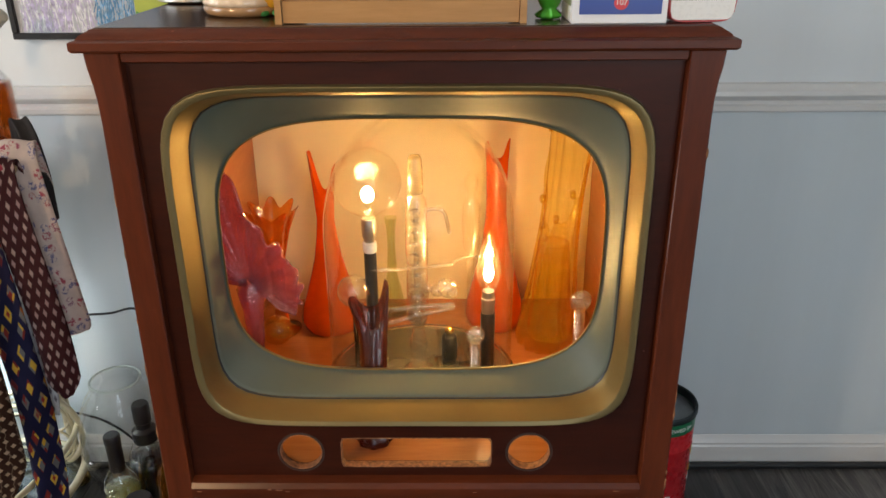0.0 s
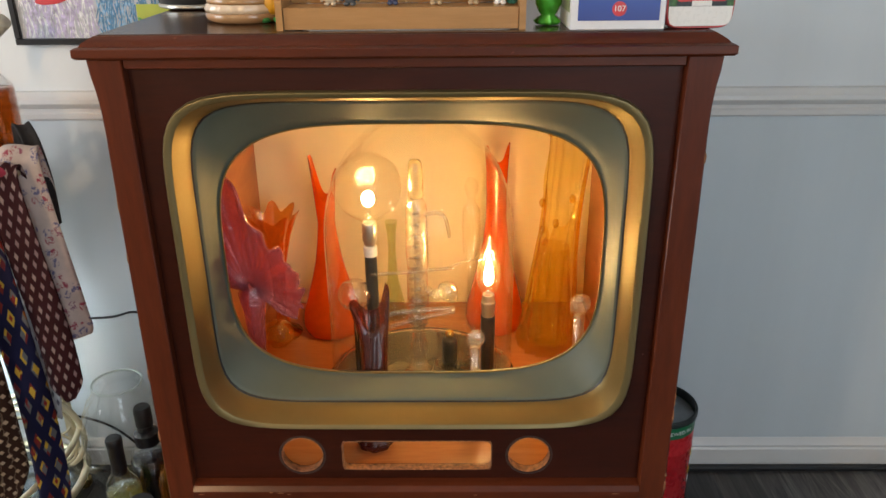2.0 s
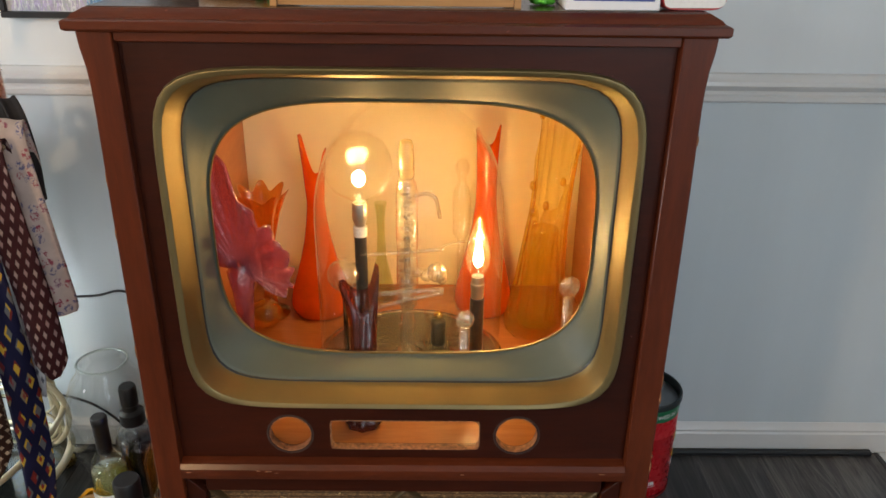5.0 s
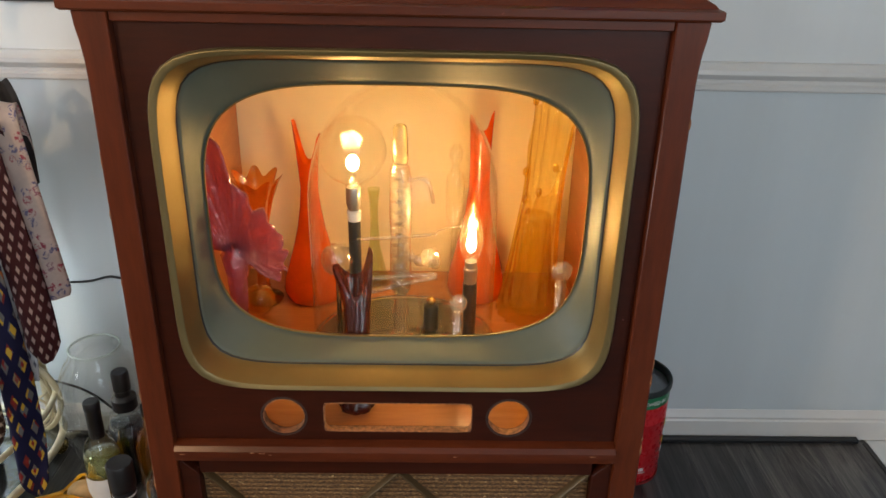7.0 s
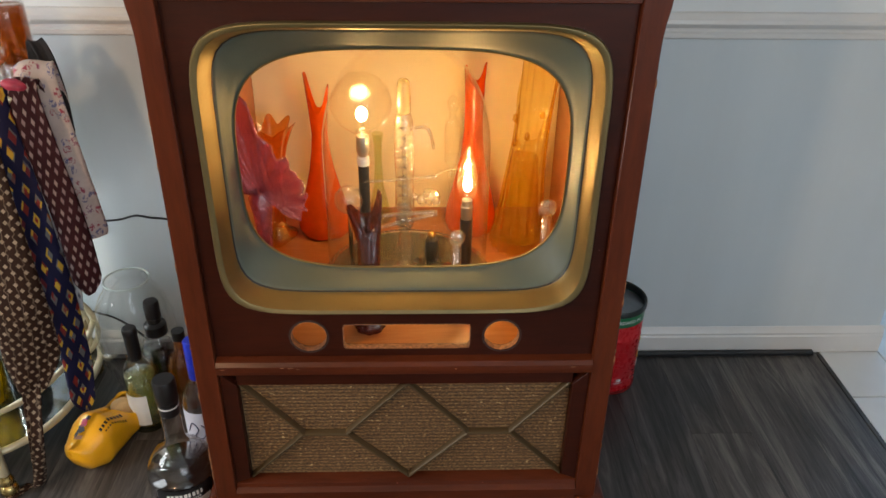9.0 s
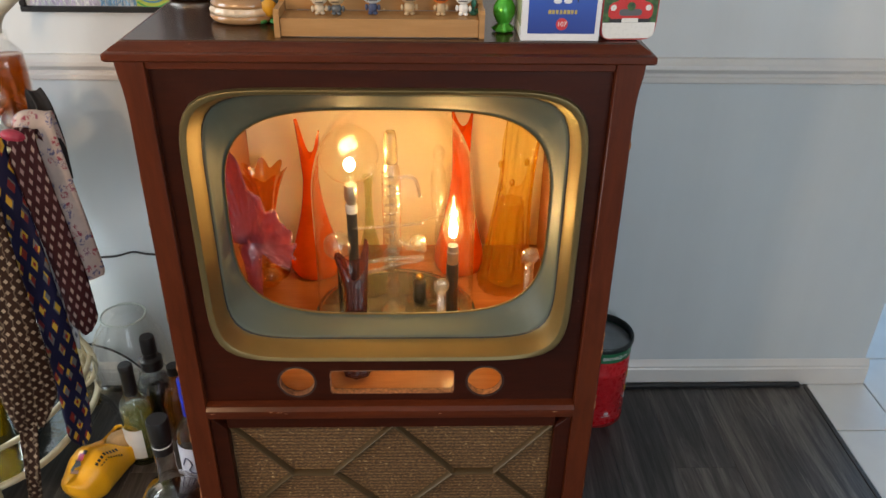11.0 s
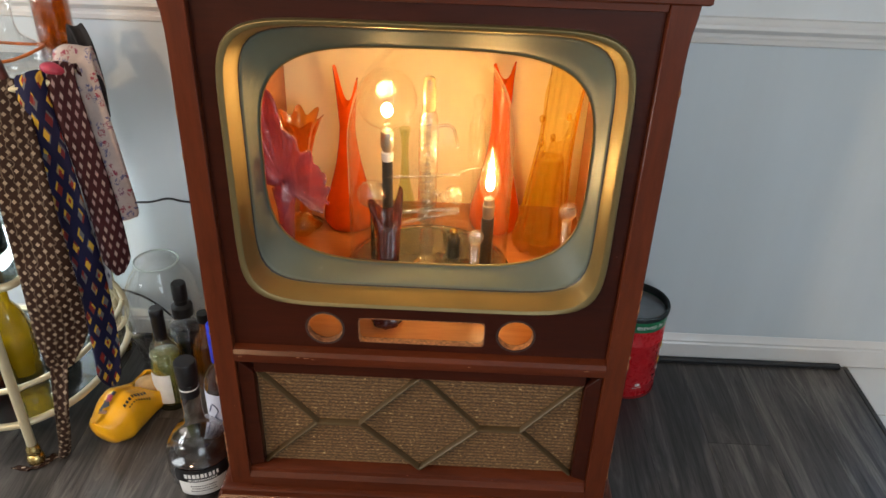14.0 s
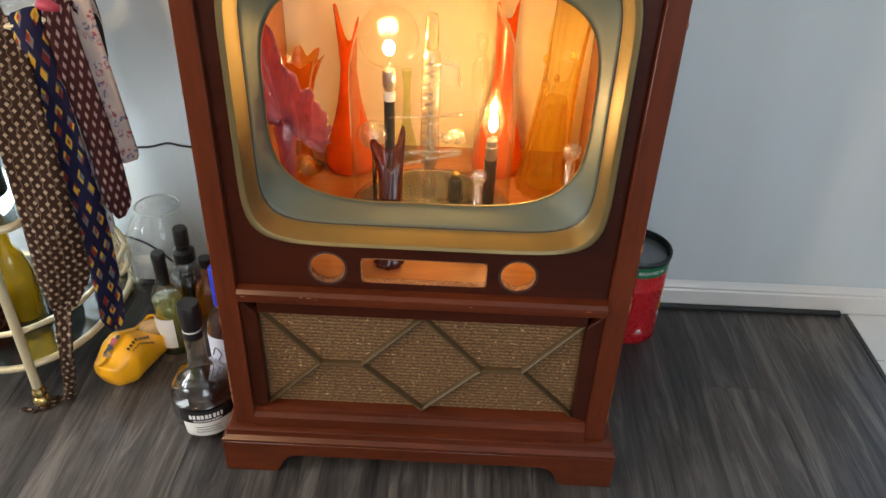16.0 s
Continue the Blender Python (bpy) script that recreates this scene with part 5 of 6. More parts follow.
part("red_shape", moved(sphere((0, 0, 0), 1, 16), (-0.120, -0.0122, 0.085), (0, -8, 0), (0.034, 0.0006, 0.009)), plain("red_picture_print", (0.55, 0.05, 0.06), 0.4), pic, "flat red print shape", 180)
part("yellow_shape", block(0.040, 0.110, -0.0118, -0.0110, 0.0125, 0.075, 0), plain("yellow_print", (0.46, 0.54, 0.09), 0.4), pic, "yellow print shape")
for k in range(3):
    part("swirl_band", tube(spline([(0.042, -0.0118, 0.05 - 0.014 * k), (0.06, -0.0118, 0.036 - 0.012 * k), (0.085, -0.0118, 0.034 - 0.011 * k), (0.108, -0.0118, 0.05 - 0.014 * k)], 6), 0.0022, 6), plain("green_swirl" if k != 1 else "blue_swirl", (0.08, 0.36, 0.10) if k != 1 else (0.10, 0.30, 0.50), 0.4), pic, "wavy printed band", None)


# ---- keg beside the cabinet ----
keg = thing("beer_keg", "red steel beer keg with a green band, standing on the floor", "keg", (0.519, 0.506, 0.0), 0)
keg_red = plain("keg_red", (0.58, 0.014, 0.020), 0.28, 0.1, 0.08, 6, 0.0, 0.3)
KR = 0.0815
part("body", lathe([(0.076, 0.003), (KR, 0.010), (KR, 0.165), (KR + 0.0012, 0.168), (KR + 0.0012, 0.172), (KR, 0.175), (KR, 0.2145)], 64), keg_red, keg, "red painted steel body", 40)
part("band", lathe([(KR + 0.0003, 0.2147), (KR + 0.0003, 0.2435)], 64, cap=False), plain("keg_green", (0.012, 0.16, 0.065), 0.3, 0.1, 0.1, 20, 0.02, 0.3), keg, "green printed band", 180)
part("top_rim", lathe([(KR + 0.0005, 0.2436), (KR + 0.003, 0.246), (KR + 0.003, 0.256), (KR + 0.001, 0.259), (KR - 0.003, 0.258), (KR - 0.004, 0.240)], 64, cap=False), plain("dark_rim", (0.03, 0.035, 0.035), 0.4, 0.6, 0.2, 30, 0.05), keg, "dark rolled top rim", 40)
part("lid", lathe([(0.0005, 0.2405), (0.04, 0.240), (KR - 0.0042, 0.2385)], 64), plain("grey_steel_lid", (0.22, 0.23, 0.24), 0.35, 0.7, 0.15, 20, 0.05), keg, "grey recessed steel lid", 40)
part("base_rim", lathe([(0.0762, 0.0), (0.0765, 0.0), (KR + 0.0015, 0.003), (KR + 0.0015, 0.0095)], 64), plain("keg_rim", (0.30, 0.02, 0.02), 0.35, 0.3, 0.2, 30, 0.05), keg, "", 40)
part("band_words", wrap(moved(lettering("BREWED IN", 0.0135, 0.0002), (0.030, -0.0008, 0.2285)), KR, -92), M["white"], keg, "white words on the band", None)
part("volume_mark", wrap(bars(0.013, 0.009, 3, -0.0006, 0.024, 0.047), KR, -92), M["white"], keg, "white volume mark", None)
part("small_print", wrap(bars(0.024, 0.002, 7, -0.0006, 0.024, 0.038), KR, -92), M["white"], keg, "white small print bars", None)
for k in range(5):
    part("script_bar", wrap(bars(0.012, 0.016, 2, -0.0006, 0.096 - 0.001 * k, 0.175 - 0.024 * k), KR, -92), plain("keg_gold_print" if k % 2 else "keg_white_print", (0.62, 0.46, 0.05) if k % 2 else (0.75, 0.75, 0.72), 0.4), keg, "printed bar down the side", None)
part("tap", moved(block(-0.006, 0.006, -0.008, 0.004, 0.085, 0.105, 0.002), (0.086, 0.012, -0.03)), M["black"], keg, "black tap stub")

# ---- bar cart ----
M["tube"] = plain("cream_brass_tube", (0.56, 0.50, 0.33), 0.34, 0.35, 0.12, 12, 0.04, 0.2)
M["brass"] = brushed("caster_brass", (0.62, 0.46, 0.18), 0.25, 1.0)
cart = thing("bar_cart", "cream-brass tube bar cart on casters with glass shelves", "cart", (0, 0, 0))
RIM = spline([(-1.42, 0.105, 0), (-1.15, 0.105, 0), (-0.95, 0.106, 0), (-0.865, 0.135, 0), (-0.800, 0.215, 0), (-0.772, 0.33, 0), (-0.768, 0.42, 0), (-0.795, 0.50, 0), (-0.87, 0.535, 0), (-1.0, 0.545, 0), (-1.42, 0.545, 0)], 8)
for z, r in ((0.115, 0.0085), (0.214, 0.0065)):
    part("rim_tube", tube([(p.x, p.y, z) for p in RIM], r, 10), M["tube"], cart, "", 180)
MID = spline([(-1.42, 0.105, 0.470), (-1.15, 0.105, 0.470), (-0.95, 0.106, 0.470), (-0.865, 0.128, 0.470), (-0.822, 0.170, 0.470), (-0.840, 0.30, 0.470), (-0.865, 0.45, 0.470), (-0.95, 0.53, 0.470), (-1.42, 0.545, 0.470)], 8)
part("rim_tube", tube(MID, 0.0085, 10), M["tube"], cart, "", 180)
smoked = glass("smoked_shelf_glass", (0.52, 0.55, 0.55), 0.03, 0.25, (0.10, 0.11, 0.11))
for z, outline in ((0.113, RIM), (0.468, MID)):
    bm = bmesh.new()
    f = bm.faces.new([bm.verts.new((p.x, p.y, z)) for p in outline])
    g2 = bmesh.ops.extrude_face_region(bm, geom=[f])
    bmesh.ops.translate(bm, vec=(0, 0, 0.005), verts=[v for v in g2["geom"] if isinstance(v, bmesh.types.BMVert)])
    part("shelf", bm, smoked, cart, "smoked glass shelf", None)
part("top_shelf", block(-1.42, -0.80, 0.31, 0.53, 0.818, 0.824, 0.002), smoked, cart, "smoked glass top shelf")
for x, y in ((-0.873, 0.117), (-1.36, 0.117), (-1.36, 0.53), (-0.83, 0.528)):
    part("post", lathe([(0.0105, 0.045), (0.0105, 0.875), (0.007, 0.885), (0.0005, 0.888)], 16, (x, y, 0)), M["tube"], cart, "", 40)
    cs = part("caster", lathe([(0.0135, 0.034), (0.0155, 0.037), (0.0155, 0.049), (0.0135, 0.052), (0.0115, 0.062)], 20, (x, y, 0)), M["brass"], cart, "brass caster collar", 40)
    part("caster_ball", sphere((x, y, 0.0195), 0.0195, 20), M["brass"], cs, "brass ball caster", 180)
part("handle", tube(spline([(-1.0, 0.235, 0.815), (-0.88, 0.245, 0.832), (-0.80, 0.262, 0.838), (-0.748, 0.276, 0.845), (-0.712, 0.305, 0.850), (-0.700, 0.36, 0.862), (-0.725, 0.43, 0.875), (-0.83, 0.528, 0.872)], 8), 0.008, 12), M["tube"], cart, "curved tube handle", 180)
def hoop(cx, y, cz, r, t, lean=0.0):
    return tube([(cx + r * math.cos(a), y + lean * r * math.sin(a), cz + r * math.sin(a)) for a in np.linspace(0, 2 * math.pi, 40, endpoint=False)], t, 8, True)
for cx, cz, r, t in ((-0.875, 0.200, 0.105, 0.0065), (-0.875, 0.200, 0.088, 0.004), (-0.832, 0.238, 0.040, 0.003), (-0.835, 0.160, 0.040, 0.003), (-0.905, 0.20, 0.045, 0.003)):
    part("scroll_hoop", hoop(cx, 0.470, cz, r, t), M["tube"], cart, "round tube hoop", 180)
part("cross_rail", tube([(-0.873, 0.117, 0.214), (-0.80, 0.215, 0.214)], 0.005, 8), M["tube"], cart, "", 180)

# a small glowing globe light on the lower shelf
gl = thing("table_light", "small white glowing globe light on the cart's lower shelf", "lamp", (-1.06, 0.42, 0.1185))
part("base", lathe([(0.04, 0), (0.041, 0.004), (0.03, 0.012), (0.010, 0.016), (0.009, 0.195), (0.0005, 0.1955)], 28), M["white"], gl)
part("globe", sphere((0, 0, 0.264), 0.070, 24), glow("white_globe_glow", (0.84, 0.95, 1.0), 22), gl, "glowing white globe", 180)


def bottle(name, label, at, prof, glass_mat, cap=None, cap_mat=None, liquid=None, liquid_mat=None, seg=36):
    b = thing(name, label, "bottle", at)
    part("glass", lathe(prof, seg), glass_mat, b, "", 180)
    if liquid:
        zmax = liquid
        lp = [(max(r - 0.003, 0.0005), z + 0.003) for r, z in prof if z + 0.003 < zmax]
        lp.append((lp[-1][0], zmax))
        lp.append((0.0005, zmax + 0.0003))
        part("liquid", lathe(lp, seg), liquid_mat, b, "", 180)
    if cap:
        part("cap", lathe(cap, 28), cap_mat, b, "", 40)
    return b


def paper(b, r, z0, z1, a0, a1, mat, name="label", label="white paper label"):
    bm = loft([[((r + 0.0006) * math.cos(radians(a)), (r + 0.0006) * math.sin(radians(a)), z) for a in np.linspace(a0, a1, 20)] for z in (z0, z1)], False)
    return part(name, bm, mat, b, label, 180)


black_cap = plain("black_cap", (0.010, 0.010, 0.011), 0.4, 0, 0.2, 30, 0.06)
paper_w = plain("white_label_paper", (0.78, 0.78, 0.76), 0.6, 0, 0.05, 30, 0.06)
dark_liq = glass("dark_rum", (0.10, 0.022, 0.012), 0.05, 0.6, (0.020, 0.007, 0.006))
# round-bellied rum bottle
rum = bottle("rum_bottle", "round clear bottle with dark rum and a black label", (-0.482, 0.096, 0.0013), [(0.0005, 0.001), (0.050, 0.001), (0.058, 0.005), (0.069, 0.03), (0.0725, 0.065), (0.072, 0.095), (0.065, 0.125), (0.048, 0.150), (0.030, 0.165), (0.0215, 0.180), (0.0195, 0.21), (0.0205, 0.235), (0.0195, 0.26), (0.0195, 0.285)], M["clear"], [(0.0215, 0.286), (0.0225, 0.288), (0.0225, 0.335), (0.0205, 0.339), (0.0005, 0.3395)], black_cap, 0.105, dark_liq, 40)
part("neck_label", lathe([(0.0203, 0.252), (0.0203, 0.284)], 28, cap=False), black_cap, rum, "black neck label", 180)
part("neck_band", lathe([(0.0207, 0.272), (0.0207, 0.2755)], 28, cap=False), paper_w, rum, "white neck stripe", 180)
def belly(z):
    return float(np.interp(z, [0.005, 0.03, 0.065, 0.095, 0.125], [0.058, 0.069, 0.0725, 0.072, 0.065]))
def belly_label(z0, z1, a0, a1, mat, off, name, label):
    bm = loft([[((belly(z) + off) * math.cos(radians(a)), (belly(z) + off) * math.sin(radians(a)), z) for a in np.linspace(a0, a1, 24)] for z in np.linspace(z0, z1, 8)], False)
    return part(name, bm, mat, rum, label, 180)
lt = belly_label(0.068, 0.100, -118, -22, black_cap, 0.0010, "label_top", "black label top")
lb = belly_label(0.020, 0.0675, -112, -28, paper_w, 0.0010, "label_bottom", "white label bottom")
for nm, w, h, nn, zz, mt in (("title_bars", 0.075, 0.011, 9, 0.085, paper_w), ("subtitle_bars", 0.060, 0.0035, 14, 0.0735, paper_w), ("text_bars", 0.055, 0.0016, 12, 0.055, M["black"]), ("text_bars", 0.050, 0.0016, 12, 0.047, M["black"]), ("text_bars", 0.055, 0.0016, 12, 0.039, M["black"])):
    part(nm, wrap(bars(w, h, nn, -0.0022, 0.0, zz), belly(zz), -70), mt, lt if zz > 0.068 else lb, "plain bars of label writing", None)
# pale wine bottle
wine = bottle("wine_bottle", "clear wine bottle half full of pale yellow wine, black capsule", (-0.634, 0.335, 0), [(0.0005, 0.004), (0.030, 0.001), (0.0365, 0.006), (0.037, 0.12), (0.036, 0.165), (0.029, 0.188), (0.018, 0.205), (0.0145, 0.222), (0.014, 0.285)], M["clear"], [(0.0148, 0.205), (0.0155, 0.222), (0.0155, 0.272), (0.0165, 0.274), (0.0165, 0.289), (0.014, 0.292), (0.0005, 0.2925)], black_cap, 0.160, glass("pale_wine", (0.84, 0.86, 0.42), 0.05, 0.35, (0.55, 0.58, 0.20)))
paper(wine, 0.0372, 0.030, 0.118, -150, -60, paper_w)
# dark greenish sleeve paints the shade at the foot of the clear bottle
part("base_shadow_band", lathe([(0.0368, 0.006), (0.0373, 0.024)], 30, cap=False), glass("green_base_shade", (0.10, 0.13, 0.05), 0.05, 0.5, (0.03, 0.04, 0.015)), wine, "dark band painted as shade round the bottle base", 180)
# dark bottle with pourer
pr = bottle("liqueur_bottle", "clear bottle with black liqueur and a black pourer", (-0.622, 0.455, 0), [(0.0005, 0.004), (0.040, 0.001), (0.045, 0.006), (0.0455, 0.12), (0.043, 0.150), (0.034, 0.178), (0.024, 0.195)], M["clear"], [(0.0245, 0.188), (0.0265, 0.190), (0.0265, 0.217), (0.023, 0.221), (0.017, 0.224), (0.0165, 0.236), (0.0185, 0.238), (0.0185, 0.279), (0.016, 0.284), (0.0005, 0.2845)], black_cap, 0.148, glass("black_liqueur", (0.03, 0.03, 0.03), 0.05, 0.8, (0.008, 0.008, 0.009)))
# clear bottle with a blue capsule and a drawn label
bl = bottle("gin_bottle", "clear square-shouldered bottle with a bright blue capsule", (-0.468, 0.245, 0), [(0.0005, 0.004), (0.034, 0.001), (0.0405, 0.006), (0.041, 0.155), (0.039, 0.175), (0.028, 0.198), (0.0165, 0.215), (0.0155, 0.24)], M["clear"], [(0.0160, 0.222), (0.0172, 0.224), (0.0172, 0.322), (0.015, 0.325), (0.0005, 0.3255)], plain("blue_capsule", (0.012, 0.035, 0.55), 0.3, 0, 0.2, 60, 0.1, 0.3), 0.0, None)
paper(bl, 0.0412, 0.045, 0.150, -175, -25, plain("pale_blue_label", (0.68, 0.70, 0.82), 0.5, 0, 0.06, 20, 0.04))
part("label_drawing", wrap(tube(spline([(-0.02, -0.0018, 0.095), (-0.008, -0.0018, 0.122), (0.004, -0.0018, 0.105), (-0.004, -0.0018, 0.085), (0.012, -0.0018, 0.078), (0.020, -0.0018, 0.10), (0.012, -0.0018, 0.118)], 6), 0.0012, 6), 0.0412, -100), plain("ink", (0.05, 0.06, 0.16), 0.6), bl, "dark ink drawing", None)
bottle("amber_bottle", "small amber glass bottle behind the wine bottle", (-0.556, 0.415, 0), [(0.0005, 0.004), (0.034, 0.001), (0.038, 0.006), (0.038, 0.12), (0.03, 0.15), (0.015, 0.17), (0.0135, 0.205)], glass("amber_bottle_glass", (0.72, 0.30, 0.04), 0.04, 0.35, (0.45, 0.15, 0.01)), [(0.0145, 0.2), (0.0155, 0.202), (0.0155, 0.225), (0.0005, 0.2255)], black_cap)
# large clear hurricane vase
hv = thing("hurricane_vase", "large clear glass hurricane vase by the wall", "vase", (-0.686, 0.497, 0.0013))
part("glass_body", lathe([(0.0005, 0.004), (0.055, 0.001), (0.062, 0.006), (0.080, 0.05), (0.092, 0.10), (0.0965, 0.15), (0.094, 0.205), (0.084, 0.250), (0.068, 0.285), (0.056, 0.302), (0.0525, 0.316)], 56), M["clear"], hv, "", 180)
part("lip", tube([(0.0525 * math.cos(a), 0.0525 * math.sin(a), 0.317) for a in np.linspace(0, 2 * math.pi, 48, endpoint=False)], 0.0026, 8, True), plain("pale_green_glass_rim", (0.50, 0.56, 0.52), 0.15, 0, 0.1, 30, 0.02, 0.5), hv, "rounded glass lip", 180)

# yellow wooden clog
clog = thing("wooden_clog", "yellow painted wooden clog with dark printed marks", "clog", (-0.706, 0.258, 0), 70)
clog.scale = (0.95, 1.0, 1.16)
M["clog"] = plain("clog_yellow", (0.92, 0.43, 0.008), 0.3, 0, 0.1, 14, 0.03, 0.4)
sec = []
L = 0.228
for k in range(31):
    s = k / 30
    x = L * (0.5 - s)
    w = float(np.interp(s, [0, 0.04, 0.12, 0.3, 0.45, 0.7, 0.9, 0.97, 1.0], [0.030, 0.036, 0.040, 0.037, 0.041, 0.047, 0.034, 0.020, 0.004]))
    h = float(np.interp(s, [0, 0.05, 0.3, 0.45, 0.58, 0.75, 0.88, 0.96, 1.0], [0.060, 0.068, 0.066, 0.078, 0.090, 0.080, 0.066, 0.066, 0.070]))
    b = float(np.interp(s, [0, 0.1, 0.75, 0.9, 1.0], [0.006, 0.002, 0.002, 0.016, 0.056]))
    w, h = w * 1.14, h * 1.15
    op = float(np.interp(s, [0, 0.03, 0.10, 0.24, 0.34, 0.38], [0, 0, 62, 60, 30, 0]))
    loop, inner = [], []
    for j in range(25):
        a = radians(90 + op + (360 - 2 * op) * j / 24)
        cx, cz = math.cos(a), math.sin(a)
        q = (abs(cx) ** 3 + abs(cz) ** 3) ** (-1 / 3)
        loop.append((x, w * q * cx, (h + b) / 2 + (h - b) / 2 * q * cz))
        inner.append((x, (w - 0.007) * q * cx, (h + b) / 2 + 0.003 + ((h - b) / 2 - 0.008) * q * cz))
    sec.append(loop + inner[::-1])
bm = loft(sec, True, (True, True))
bmesh.ops.remove_doubles(bm, verts=bm.verts, dist=0.0003)
part("clog_body", bm, M["clog"], clog, "", 60)
part("lining", moved(sphere((0, 0, 0), 1, 20), (0.075, 0, 0.056), (0, 0, 0), (0.034, 0.036, 0.016)), plain("clog_raw_inside", (0.42, 0.25, 0.10), 0.7, 0, 0.2, 40, 0.2), clog, "bare wood inside", 180)
def on_clog(bm, sx, sy):
    """Presses a flat sheet (x, y in the clog's plan) on the clog's top side."""
    for v in bm.verts:
        s = 0.5 - v.co.x / L
        w = float(np.interp(s, [0, 0.04, 0.12, 0.3, 0.45, 0.7, 0.9, 0.97, 1.0], [0.030, 0.036, 0.040, 0.037, 0.041, 0.047, 0.034, 0.020, 0.004]))
        h = float(np.interp(s, [0, 0.05, 0.3, 0.45, 0.58, 0.75, 0.88, 0.96, 1.0], [0.060, 0.068, 0.066, 0.078, 0.090, 0.080, 0.066, 0.066, 0.070]))
        b = float(np.interp(s, [0, 0.1, 0.75, 0.9, 1.0], [0.006, 0.002, 0.002, 0.016, 0.056]))
        w, h = w * 1.14, h * 1.15
        u = min(0.97, abs(v.co.y) / w)
        zz = (h + b) / 2 + (h - b) / 2 * (1 - u ** 3) ** (1 / 3)
        v.co = Vector((v.co.x, v.co.y, zz + 0.0006 + v.co.z))
    return bm
def flat_patch(cx, cy, hx, hy, rot=0.0, n=10):
    bm = bmesh.new()
    bmesh.ops.create_grid(bm, x_segments=n, y_segments=n, size=1)
    return moved(bm, (cx, cy, 0), (0, 0, rot), (hx, hy, 1))
for k, (cx, cy, hx, hy, rot, col) in enumerate(((-0.044, 0.010, 0.010, 0.007, 20, "red"), (-0.058, 0.008, 0.009, 0.006, 40, "black"), (-0.068, 0.013, 0.008, 0.004, -10, "black"), (-0.031, 0.008, 0.005, 0.005, 0, "black"), (-0.076, 0.006, 0.004, 0.010, 10, "brown"))):
    part("printed_mark", on_clog(flat_patch(cx, cy, hx, hy, rot), 1, 1), {"red": plain("clog_red", (0.40, 0.02, 0.01), 0.4), "black": M["black"], "brown": plain("clog_brown", (0.25, 0.09, 0.02), 0.4)}[col], clog, "small printed shape", None)
for k in range(8):
    part("name_bar", on_clog(flat_patch(-0.046 + 0.0095 * k, -0.034, 0.0030, 0.0032, 0, 4), 1, 1), M["black"], clog, "black bar of writing", None)
for k in range(9):
    part("small_bar", on_clog(flat_patch(-0.040 + 0.008 * k, -0.043, 0.0022, 0.0010, 0, 3), 1, 1), M["black"], clog, "thin bar of writing", None)

# ---- ties over the cart's handle ----
def ribbon(pts, widths, across=(1, 0.25, 0), curl=0.10, per=10, fold=0.004, seed=0):
    path = spline(pts, per)
    n = len(path)
    rnd = random.Random(seed)
    ph = rnd.uniform(0, 6)
    ac = Vector(across).normalized()
    ws = np.interp(np.linspace(0, 1, n), np.linspace(0, 1, len(widths)), widths)
    bm = bmesh.new()
    uvl = bm.loops.layers.uv.new("UVMap")
    rows, uv, d = [], {}, 0.0
    cols = 11
    for i, p in enumerate(path):
        if i:
            d += (p - path[i - 1]).length
        t = (path[min(i + 1, n - 1)] - path[max(i - 1, 0)]).normalized()
        nrm = t.cross(ac).normalized()
        row = []
        for j in range(cols):
            u = j / (cols - 1) * 2 - 1
            bulge = curl * ws[i] * (1 - u * u) + fold * math.sin(3.2 * u + 14 * d + ph) * (0.3 + abs(u))
            v = bm.verts.new(p + ac * (u * ws[i] / 2) + nrm * bulge)
            uv[v] = (u * ws[i] / 2, d)
            row.append(v)
        rows.append(row)
    for a, b in zip(rows, rows[1:]):
        for j in range(cols - 1):
            f = bm.faces.new((a[j], a[j + 1], b[j + 1], b[j]))
            for lp in f.loops:
                lp[uvl].uv = uv[lp.vert]
    return bm


def tie(label, pts, widths, mat, across, seed, tail=None):
    t = thing("necktie", label, "necktie", (0, 0, 0), 0, "ties hung over the cart")
    solid(part("blade", ribbon(pts, widths, across, 0.06, 10, 0.004, seed), mat, t, "", 180), 0.003, 0)
    if tail:
        solid(part("tail", ribbon(tail[0], tail[1], across, 0.05, 10, 0.003, seed + 9), mat, t, "", 180), 0.0025, 0)
    return t


def forward(pts, k0, k1):
    """Draws a hanging strip away from the cart's rim towards the room, the more the lower it hangs."""
    out, c = [], Vector((0.06, -1.08, 1.38))
    for p in pts:
        k = k0 + (k1 - k0) * min(1.0, max(0.0, (0.80 - p[2]) / 0.30))
        out.append(tuple(c + k * (Vector(p) - c)))
    return out


